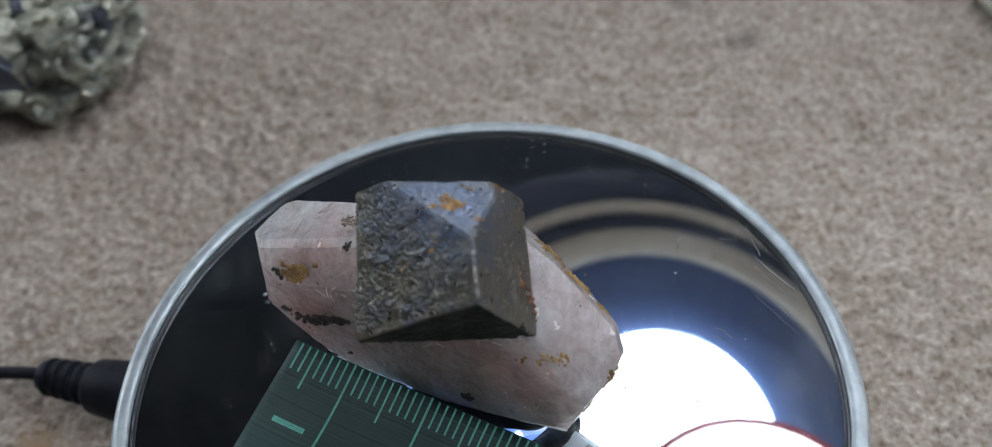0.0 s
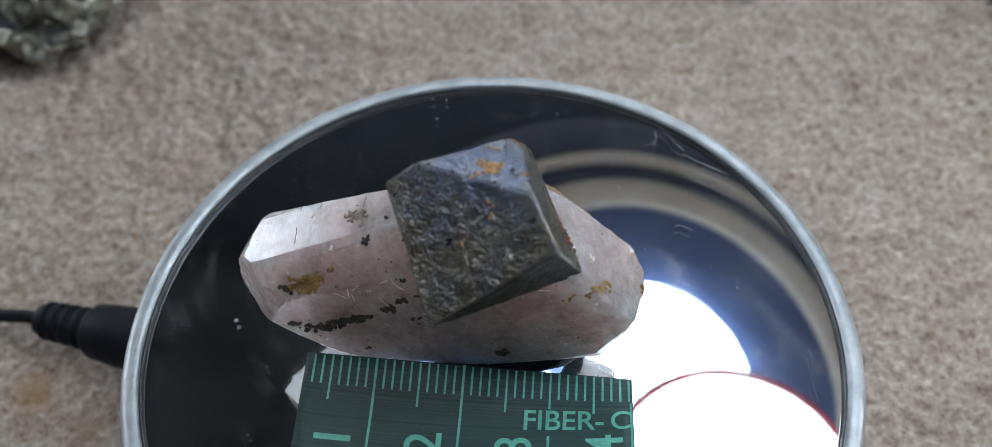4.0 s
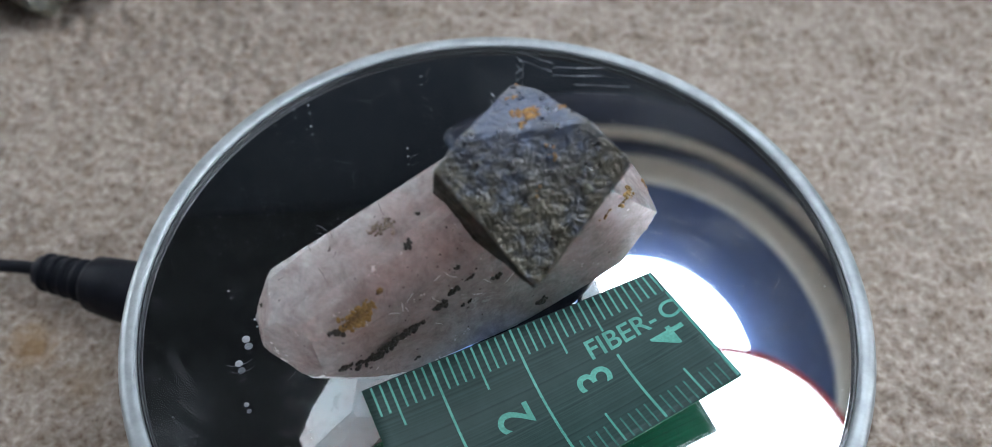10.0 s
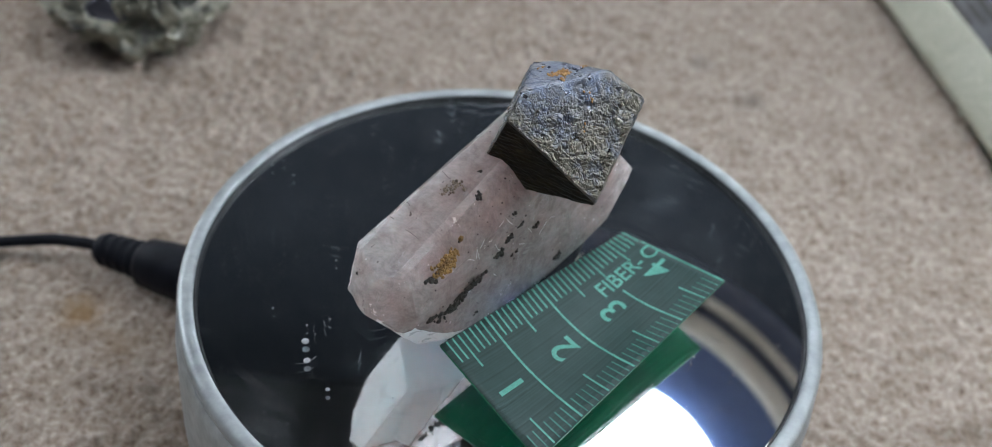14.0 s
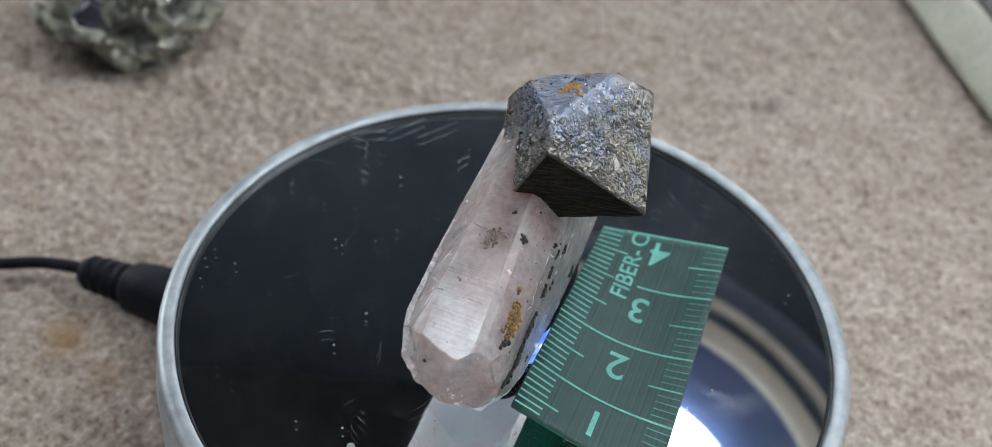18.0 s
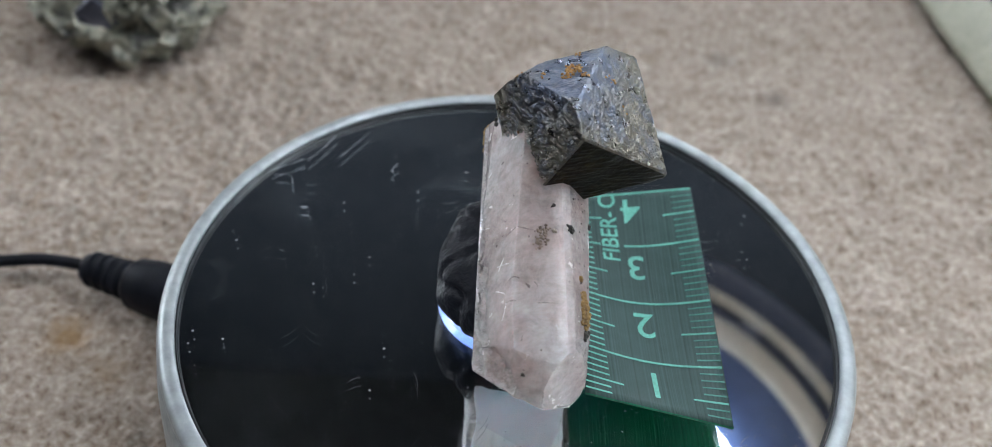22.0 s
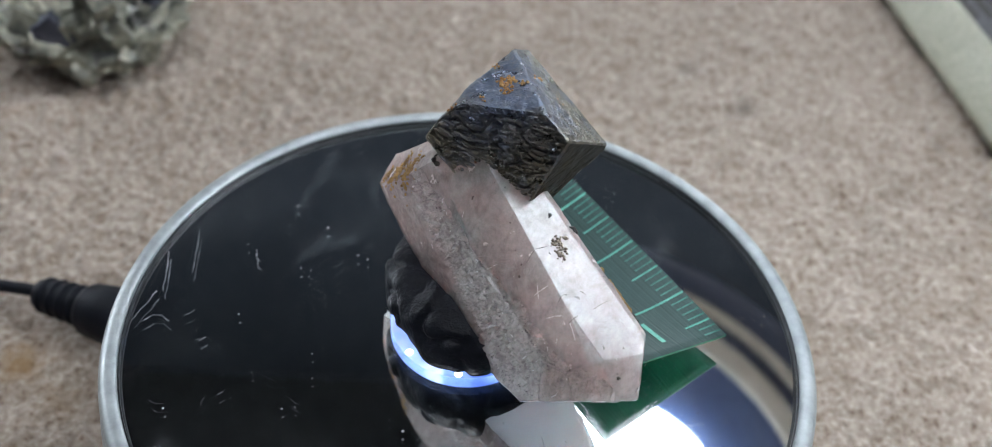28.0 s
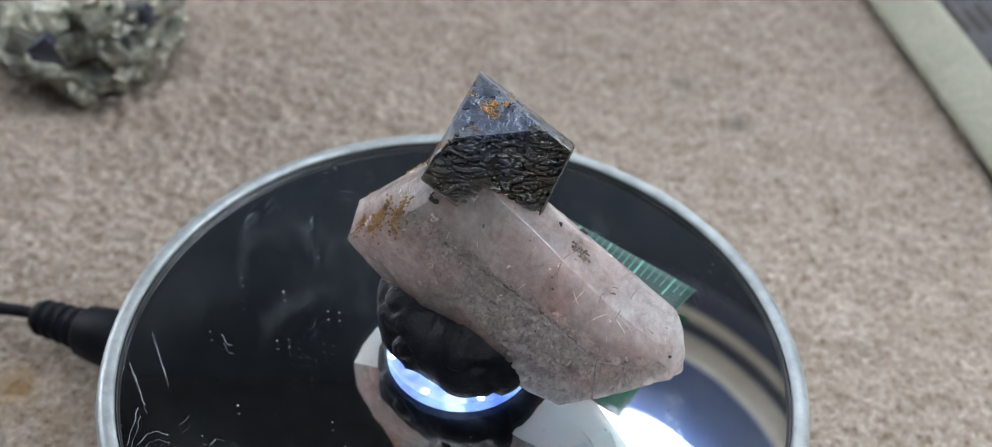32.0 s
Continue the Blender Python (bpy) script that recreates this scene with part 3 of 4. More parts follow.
def cut_crystal(faces):
    bm = bmesh.new()
    bmesh.ops.create_cube(bm, size=12)
    for *n, d in faces:
        n = Vector(n)
        d, n = d / n.length, n.normalized()
        bmesh.ops.bisect_plane(bm, geom=bm.verts[:] + bm.edges[:] + bm.faces[:], plane_co=n * d, plane_no=n, clear_outer=True)
        rim = [e for e in bm.edges if e.is_boundary]
        if rim:
            bmesh.ops.contextual_create(bm, geom=rim)
    bmesh.ops.remove_doubles(bm, verts=bm.verts[:], dist=0.025)
    bmesh.ops.recalc_face_normals(bm, faces=bm.faces[:])
    return bm


def mark_faces(bm):
    """Numbers the flat faces before they are split, so that the edges between them can be kept sharp."""
    layer = bm.faces.layers.int.new("facet")
    seen = []
    for f in bm.faces:
        f.normal_update()
        for i, n in enumerate(seen):
            if n.dot(f.normal) > 0.995:
                f[layer] = i
                break
        else:
            f[layer] = len(seen)
            seen.append(f.normal.copy())
    return layer, seen


def sharpen(bm, layer, seen, least=0.93):
    for e in bm.edges:
        if len(e.link_faces) == 2:
            a, b = (f[layer] for f in e.link_faces)
            e.smooth = not (a != b and seen[a].dot(seen[b]) < least)


def quartz_mesh():
    bm = cut_crystal(QUARTZ_FACES + QUARTZ_CHIPS)
    bmesh.ops.bevel(bm, geom=bm.edges[:], offset=0.007, segments=1, affect="EDGES")
    layer, seen = mark_faces(bm)
    refine(bm, 0.07)
    top = Vector(QUARTZ_FACES[0][:3]).normalized()
    etched = [Vector(v[:3]).normalized() for v in [QUARTZ_FACES[k] for k in (2, 3, 8, 13)] + [QUARTZ_CHIPS[k] for k in (0, 2, 5, 8)]]
    for f in bm.faces:
        n = seen[f[layer]]
        c = f.calc_center_median()
        if n.dot(top) > 0.99:
            f.material_index = 1
        # downward faces are painted whiter in place of light bounced off the mirror
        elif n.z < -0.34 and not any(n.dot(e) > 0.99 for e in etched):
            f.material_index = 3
        elif any(n.dot(e) > 0.99 for e in etched) and c.x < 0.75 and (1.33 + 0.8 * c.x if c.x > -0.85 else 0) < c.z + 0.12 * noise.noise(c * 4) < 2.20 + 0.28 * c.x:
            f.material_index = 2
    # the etched faces get finer relief
    for _ in range(3):
        long = list({e for f in bm.faces if f.material_index == 2 for e in f.edges if e.calc_length() > 0.015})
        bmesh.ops.subdivide_edges(bm, edges=long, cuts=1)
        bmesh.ops.triangulate(bm, faces=[f for f in bm.faces if len(f.verts) > 3])
    for v in bm.verts:
        ids = {f[layer] for f in v.link_faces}
        n = sum((seen[i] for i in ids), Vector()).normalized()
        if any(seen[i].dot(top) > 0.99 for i in ids) and len(ids) == 1:
            continue
        rough = 0.004 if len(ids) == 1 else 0.012
        if v.co.x < -1.6 and v.co.z < 1.5:
            rough *= 3.0  # broken, ragged foot of the prism
        if any(seen[i].dot(top) > 0.99 for i in ids):
            rough = 0.004
        if any(f.material_index == 2 for f in v.link_faces) and len(ids) == 1:
            # winding ridges and beads with dark troughs between them
            p = v.co + 0.03 * noise.noise_vector(v.co * 12.0)
            bead = 1 - min(1.0, abs(noise.noise(p * 11.0)) / 0.30)
            fine = 1 - min(1.0, abs(noise.noise(p * 24.0 + Vector((3, 1, 7)))) / 0.32)
            v.co += n * (0.058 * bead + 0.026 * fine - 0.078)
            continue
        v.co += n * rough * (noise.noise(v.co * 4.0) + 0.7 * noise.noise(v.co * 11.0) - 0.25 * (len(ids) > 1))
    sharpen(bm, layer, seen)
    return bm


# Faces of the octahedron: outward normal and distance from the origin; the last four are chips and a cleaved corner.
BROAD, TARNISHED, LEAFED, WEST, SOUTH, EAST = (-0.554, -0.425, 0.716), (0.174, 0.221, 0.960), (0.019, 0.951, 0.308), (-0.930, 0.268, -0.250), (-0.021, -0.952, -0.306), (0.904, -0.217, 0.367)
CLEAVED = (0.741, 0.180, 0.647)
MAGNETITE_FACES = [(*BROAD, 2.945), (*TARNISHED, 3.256), (*LEAFED, 1.078), (*WEST, 0.163), (*SOUTH, 0.285), (*EAST, 1.515), (0.554, 0.425, -0.716, -1.67), (-0.174, -0.221, -0.960, -1.95),
                   (*CLEAVED, 2.345), (0.18, -0.62, 0.764, 3.39), (-0.82, -0.55, -0.12, 1.28), (-0.84, 0.50, 0.22, 1.66)]


def leaves(a, b, k, seed):
    """Thin overlapping sheets: each rises slowly and breaks off in a wavy edge."""
    q = Vector((a, b, seed))
    layer = b * k + 1.1 * noise.noise(Vector((a * 2.2, b * 3.0, seed))) + 0.55 * noise.noise(q * 6.0) + 0.22 * noise.noise(q * 15.0)
    step = math.floor(layer)
    width = 0.55 + 0.45 * noise.noise(Vector((a * 3.0 + 7.1 * step, step * 3.7, seed)))
    return (layer - step) * width


def magnetite_mesh():
    bm = cut_crystal(MAGNETITE_FACES)
    bmesh.ops.bevel(bm, geom=bm.edges[:], offset=0.018, segments=1, affect="EDGES")
    layer, seen = mark_faces(bm)
    refine(bm, 0.0150)
    broad, tarnished, leafed, east, cleaved = (Vector(v).normalized() for v in (BROAD, TARNISHED, LEAFED, EAST, CLEAVED))
    for v in bm.verts:
        ids = {f[layer] for f in v.link_faces}
        n = sum((seen[i] for i in ids), Vector()).normalized()
        p = v.co.copy()
        across = n.cross(Vector((0, 0, 1)))
        across = across.normalized() if across.length > 0.2 else Vector((1, 0, 0))
        up = across.cross(n)
        a, b = p.dot(across), p.dot(up)
        warp = p + 0.05 * noise.noise_vector(p * 7.0)
        fine = noise.noise(p * 42.0)
        edge = 0.5 if len(ids) > 1 else 1.0
        if n.dot(leafed) > 0.80:
            h = 0.020 * leaves(a, b, 9.0, 0.3) + 0.010 * leaves(a * 1.5, b * 1.2, 15.0, 5.3) - 0.010 + 0.002 * fine
            for sa, sb, seed, deep, wide in ((3.2, 9.0, 3.3, 0.034, 0.10), (6.0, 15.0, 8.1, 0.026, 0.13), (10.0, 21.0, 1.7, 0.014, 0.16)):
                bend = 0.05 * noise.noise(Vector((a * 5.0, b * 5.0, seed)))
                h -= deep * max(0.0, 1 - abs(noise.noise(Vector(((a + bend) * sa, (b + bend) * sb, seed)))) / wide)
        elif n.dot(broad) > 0.80:
            worn = min(1.0, max(0.3, (3.62 - p.z) / 0.25))
            pits = 0.8 * max(0.0, 1 - abs(noise.noise(warp * 12.0)) / 0.10) * (0.5 + noise.noise(p * 3.0)) + 0.8 * max(0.0, 1 - abs(noise.noise(warp * 25.0 + Vector((3, 1, 7)))) / 0.18)
            h = worn * (0.011 * noise.noise(warp * 11.0) + 0.007 * noise.noise(warp * 29.0) - 0.012 * pits) - 0.05 * max(0.0, noise.noise(p * 5.0) - 0.42)
        elif n.dot(tarnished) > 0.85:
            h = 0.008 * noise.noise(warp * 13.0) + 0.006 * abs(noise.noise(warp * 33.0)) + 0.003 * fine
        elif n.dot(cleaved) > 0.97:
            h = 0.004 * noise.noise(p * 10.0)
        else:
            h = 0.010 * noise.noise(Vector((a * 6.0, b * 22.0, 2.0))) + 0.006 * abs(noise.noise(warp * 22.0)) + 0.003 * fine
        v.co = p + n * (edge * h + 0.014 * noise.noise(p * 4.0) - (0.012 * abs(noise.noise(p * 9.0)) if len(ids) > 1 else 0.0))
    sharpen(bm, layer, seen, 0.85)
    # the two lower faces take a duller copy, standing in for their shade
    for f in bm.faces:
        f.material_index = int(max(seen[f[layer]].dot(Vector(v)) for v in (WEST, SOUTH)) > 0.9)
    return bm


def clump(tree, place, out, size, count, seed, spread):
    """Grains lying on a surface round a place: dropped on it against the direction out, strewn along the crystal's length and across it."""
    rng = random.Random(seed)
    bm = bmesh.new()
    out = Vector(out).normalized()
    along = Vector((-0.815, 0.47, -0.345))
    along = (along - out * along.dot(out)).normalized()
    across = out.cross(along)
    for _ in range(count):
        p = Vector(place) + along * rng.gauss(0, 0.45) * spread[0] + across * rng.gauss(0, 0.45) * spread[1]
        hit = tree.ray_cast(p + out * 0.8, -out)
        if hit[0] is None:
            continue
        s = size * rng.uniform(0.6, 1.35)
        m = Matrix.LocRotScale(hit[0], Euler((rng.uniform(0, 6), rng.uniform(0, 6), rng.uniform(0, 6))), Vector((s, s * rng.uniform(0.6, 1), s * rng.uniform(0.5, 0.9))))
        bmesh.ops.create_icosphere(bm, subdivisions=1, radius=1, matrix=m)
    return bm


def specimen():
    from mathutils.bvhtree import BVHTree
    rock = thing("mineral_specimen", "pale pink quartz crystal carrying a rough black octahedral crystal", "mineral")
    q, g = quartz_mesh(), magnetite_mesh()
    qt, gt = BVHTree.FromBMesh(q), BVHTree.FromBMesh(g)
    quartz = part("quartz_crystal", q, [QUARTZ, QUARTZ_FACE, QUARTZ_ETCHED, QUARTZ_BOUNCE_LIT], rock, "translucent pale pink quartz prism with one bright face")
    iron = part("octahedral_crystal", g, [MAGNETITE, MAGNETITE_DULL_SHADE], rock, "rough iron-black octahedral crystal with blue tarnish", False)
    side, wall, strip, far, back = (-0.60, -0.66, 0.42), (-0.514, -0.858, 0.05), (-0.33, 0.1, 0.94), (0.75, 0.35, 0.5), (0.4, 0.8, 0.4)
    grain = [((-2.14, 0.50, 1.73), side, 0.028, 16, (0.10, 0.05)), ((-1.53, 0.10, 1.30), wall, 0.034, 24, (0.14, 0.05)), ((-1.70, 0.20, 1.21), wall, 0.036, 34, (0.20, 0.07)), ((-1.92, 0.32, 1.06), wall, 0.036, 44, (0.20, 0.08)),
             ((-2.17, 0.48, 1.10), wall, 0.030, 18, (0.10, 0.05)), ((-1.26, -0.08, 1.50), wall, 0.034, 16, (0.09, 0.05)), ((-1.13, -0.15, 1.68), wall, 0.030, 12, (0.09, 0.04)), ((-0.98, -0.22, 1.78), wall, 0.026, 6, (0.08, 0.02))]
    grain += [((-1.04, -0.19, 1.33), wall, 0.026, 4, (0.03, 0.02)), ((-0.98, -0.23, 1.36), wall, 0.026, 4, (0.04, 0.03)), ((-0.70, -0.40, 1.62), wall, 0.032, 8, (0.05, 0.03)), ((-1.06, -0.14, 2.03), side, 0.028, 3, (0.02, 0.02)),
             ((-1.52, 0.10, 0.66), wall, 0.024, 4, (0.03, 0.02)), ((-1.71, 0.35, 1.98), side, 0.020, 3, (0.02, 0.01)), ((-1.29, 0.26, 2.36), strip, 0.030, 9, (0.05, 0.04)), ((-1.0, 0.30, 2.46), strip, 0.022, 3, (0.02, 0.02)),
             ((-0.23, -0.71, 0.72), wall, 0.04, 14, (0.08, 0.05)), ((0.40, 0.24, 2.62), back, 0.032, 10, (0.05, 0.05)), ((-2.2, 1.55, 1.75), back, 0.02, 3, (0.02, 0.02))]
    for k, (p, out, s, n, spread) in enumerate(grain):
        part("dark_grain", clump(qt, p, out, s, n, k, spread), SOOT, quartz, "", False)
    rng = random.Random(12)
    for k in range(34):
        p = Vector((-1.75, 0.2, 1.75)) + Vector((-0.815, 0.47, -0.345)) * rng.uniform(-1.0, 0.6) + Vector((0.1, 0.3, 0.6)) * rng.uniform(-0.6, 0.7)
        part("dark_grain", clump(qt, p, side, rng.uniform(0.007, 0.014), 1, 200 + k, (0, 0)), SOOT, quartz, "", False)
    crust = [((-1.96, 0.42, 1.81), side, 0.034, 90, (0.22, 0.12)), ((-1.86, 0.38, 1.88), side, 0.03, 30, (0.10, 0.06)), ((1.12, -0.15, 1.95), far, 0.020, 130, (0.13, 0.30)), ((0.86, 0.05, 2.2), far, 0.020, 130, (0.11, 0.28)),
             ((1.32, -0.35, 1.6), far, 0.02, 40, (0.08, 0.22)), ((0.66, -1.15, 1.95), (0.3, -0.7, 0.6), 0.028, 26, (0.26, 0.06)), ((1.2, -1.0, 1.4), (0.6, -0.7, 0.3), 0.03, 26, (0.12, 0.08)), ((0.95, -1.2, 1.2), (0.3, -0.9, 0.1), 0.026, 18, (0.1, 0.06))]
    for k, (p, out, s, n, spread) in enumerate(crust):
        part("crust", clump(qt, p, out, s, n, 40 + k, spread), OCHRE, quartz, "ochre limonite crust", False)
    # cracks across the bright face, and a grey-brown pitted mark on it, given from above
    up = Vector(QUARTZ_FACES[0][:3]).normalized()
    cracks = [((-1.00, 0.87), (-1.07, 0.75), (-1.17, 0.60)), ((-1.47, 1.11), (-1.50, 1.04), (-1.54, 1.00)), ((-1.81, 0.97), (-1.87, 0.86), (-1.94, 0.75)), ((-1.62, 0.89), (-1.65, 0.88), (-1.70, 0.88)), ((-1.65, 1.23), (-1.72, 1.12)), ((-1.18, 0.71), (-1.21, 0.72)), ((-2.03, 1.25), (-2.08, 1.30))]
    marks = [(-1.17, 0.57), (-1.22, 0.60), (-1.27, 0.64), (-1.31, 0.69), (-1.36, 0.68), (-1.20, 0.50), (-1.24, 0.54), (-1.27, 0.45), (-1.33, 0.62), (-1.30, 0.57)]
    pits = bmesh.new()
    for k, (x, y) in enumerate(marks):
        piece, few = bpy.data.meshes.new("piece"), clump(qt, (x, y, 2.4), strip, 0.020, 7, 300 + k, (0.055, 0.035))
        few.to_mesh(piece)
        few.free()
        pits.from_mesh(piece)
        bpy.data.meshes.remove(piece)
    tagged(part("pitted_mark", pits, MARK, quartz, "grey-brown pitted mark", False), kind="stuff")
    for line in cracks:
        line = [Vector((x, y, 2.4)) for x, y in line]
        pts = []
        for i in range(len(line) - 1):
            for j in range(5):
                p = line[i].lerp(line[i + 1], j / 5)
                p += 0.012 * Vector((noise.noise(p * 11), noise.noise(p * 11 + Vector((7, 0, 0))), 0))
                hit = qt.ray_cast(p + Vector((0, 0, 1)), Vector((0, 0, -1)))
                if hit[0]:
                    pts.append(hit[0] + up * 0.001)
        if len(pts) > 2:
            part("crack", tube(pts, [0.007 * (0.45 + 0.9 * abs(noise.noise(p * 13))) for p in pts], 6), CRACK, quartz)
    # short white scratches on its flanks
    rng = random.Random(31)
    for k in range(44):
        out, middle = ((Vector(side), Vector((-0.9, -0.35, 1.9))), (Vector((0.35, 0.84, 0.40)), Vector((-0.8, 0.95, 1.95))))[k % 2]
        along = Vector((-0.815, 0.47, -0.345))
        p = middle + along * rng.uniform(-1.2, 1.3) + out.cross(along) * rng.uniform(-0.45, 0.45)
        way = (along * rng.gauss(0, 1) + out.cross(along) * rng.gauss(0, 1)).normalized() * rng.uniform(0.02, 0.11)
        bend = rng.uniform(-0.2, 0.2)
        hits = [qt.ray_cast(p + way * (u - 1) + out.cross(way) * bend * u * u + out * 0.8, -out) for u in (0, 0.5, 1, 1.5, 2)]
        pts = [h[0] + h[1] * 0.001 for h in hits if h[0]]
        if len(pts) == 5 and max((a - b).length for a, b in zip(pts, pts[1:])) < 0.1:
            w = rng.uniform(0.0025, 0.0055)
            part("scratch", tube(pts, [w * 0.4, w, w * 0.7, w, w * 0.3], 5), QUARTZ_SCRATCH, quartz, "thin white scratch")
    facet = (-0.15, 0.45, 0.88)
    for k, (p, s, n, spread) in enumerate([((-0.13, -0.36, 3.52), 0.024, 30, (0.10, 0.12)), ((-0.20, -0.24, 3.50), 0.022, 18, (0.08, 0.10)), ((-0.30, -0.38, 3.55), 0.018, 8, (0.06, 0.06)), ((0.02, -0.08, 3.4), 0.016, 6, (0.08, 0.04)),
                                           ((-0.36, -0.66, 3.5), 0.018, 6, (0.06, 0.08)), ((0.08, -0.55, 3.5), 0.016, 5, (0.05, 0.04)), ((0.32, 0.02, 3.25), 0.018, 8, (0.05, 0.05)), ((-0.6, -0.75, 3.2), 0.014, 5, (0.1, 0.1))]):
        part("rust_spot", clump(gt, p, facet, s, n, 60 + k, spread), RUST, iron, "orange rust grains", False)
    part("rust_spot", clump(gt, (-0.42, 0.28, 2.62), (-0.3, 0.93, 0.1), 0.03, 40, 90, (0.35, 0.06)), RUST_BROWN, iron, "brown rust along the contact", False)
    part("rust_spot", clump(gt, (0.55, -0.75, 2.45), (0.85, -0.3, 0.3), 0.026, 40, 91, (0.1, 0.35)), RUST_BROWN, iron, "brown rust along the contact", False)
    part("glint_chip", clump(gt, (-0.38, -1.13, 3.16), (-0.6, -0.6, 0.5), 0.035, 7, 92, (0.04, 0.04)), PYRITE_BRIGHT, iron, "pale bright chip", False)
    return rock


def putty():
    bm = bmesh.new()
    bmesh.ops.create_icosphere(bm, subdivisions=5, radius=1)
    for v in bm.verts:
        p = v.co.copy()
        a = math.atan2(p.y, p.x)
        spread = 1.11 + 0.07 * math.cos(2 * (a - 2.5)) + 0.05 * noise.noise(Vector((math.cos(a), math.sin(a), 0)) * 1.6) - 0.15 * math.exp(-((a - 1.1) / 0.75) ** 2)
        flat = math.copysign(abs(p.z) ** 0.7, p.z)
        v.co = Vector((p.x * spread + 0.02, p.y * spread + 0.06, 0.52 + 0.54 * flat))
        crease = max(0.0, 0.14 - abs(noise.noise(v.co * 1.7 + Vector((4, 2, 9))))) / 0.14
        v.co += p * (0.07 * noise.noise(v.co * 2.4) + 0.02 * noise.noise(v.co * 7.0) - 0.09 * crease)
        # pressed in under the upright side of the quartz
        out = v.co.x * -0.514 + v.co.y * -0.858
        if out > 0.58:
            most = max(0.64, 0.90 - 0.87 * max(0.0, v.co.z - 0.15))
            v.co += Vector((-0.514, -0.858, 0)) * (min(out - 0.45 * (out - 0.58), most) - out)
        v.co.z = max(v.co.z, 0.019)
    ob = new("putty", mesh_of("putty", bm, PUTTY))
    return tagged(ob, "lump of dark putty under the quartz", "putty")


# ---------------------------------------------------------------- piece of tape measure
TAPE_LENGTH, TAPE_WIDTH, TAPE_START = 3.74, 1.80, 0.20


def tape_point(s, w, up=0.0):
    """A place on the twisted tape: s along it in its own centimetres, w across it from the graduated edge."""
    a, b = (s - TAPE_START) / TAPE_LENGTH, w / TAPE_WIDTH
    tl, tr, br, bl = Vector((-2.16, 0.37, 0.64)), Vector((1.05, -1.48, 0.30)), Vector((0.16, -2.96, 0.64)), Vector((-3.12, -1.12, 0.22))
    p = (tl * (1 - a) + tr * a) * (1 - b) + (bl * (1 - a) + br * a) * b
    sag = math.sin(math.pi * max(0, min(1, b))) * max(0, math.sin(math.pi * max(0, min(1, a)))) ** 0.7
    return p + Vector((0, 0, up - 0.19 * sag))


def tape_bar(bm, s0, s1, w0, w1, up=0.006, cuts=6):
    steps = [w0 + (w1 - w0) * k / cuts for k in range(cuts + 1)]
    rows = [[bm.verts.new(tape_point(s, w, h)) for s, h in ((s0, up - 0.01), (s0, up), (s1, up), (s1, up - 0.01))] for w in steps]
    for r, q in zip(rows, rows[1:]):
        for k in range(3):
            bm.faces.new((r[k], r[k + 1], q[k + 1], q[k]))


def lettering(text, size):
    curve = bpy.data.curves.new("lettering", "FONT")
    curve.body, curve.size, curve.align_x, curve.align_y = text, size, "CENTER", "CENTER"
    curve.offset = 0.004
    ob = new("lettering", curve)
    me = bpy.data.meshes.new_from_object(ob.evaluated_get(bpy.context.evaluated_depsgraph_get()))
    bpy.data.objects.remove(ob)
    bm = bmesh.new()
    bm.from_mesh(me)
    bpy.data.meshes.remove(me)
    refine(bm, 0.12)
    return bm


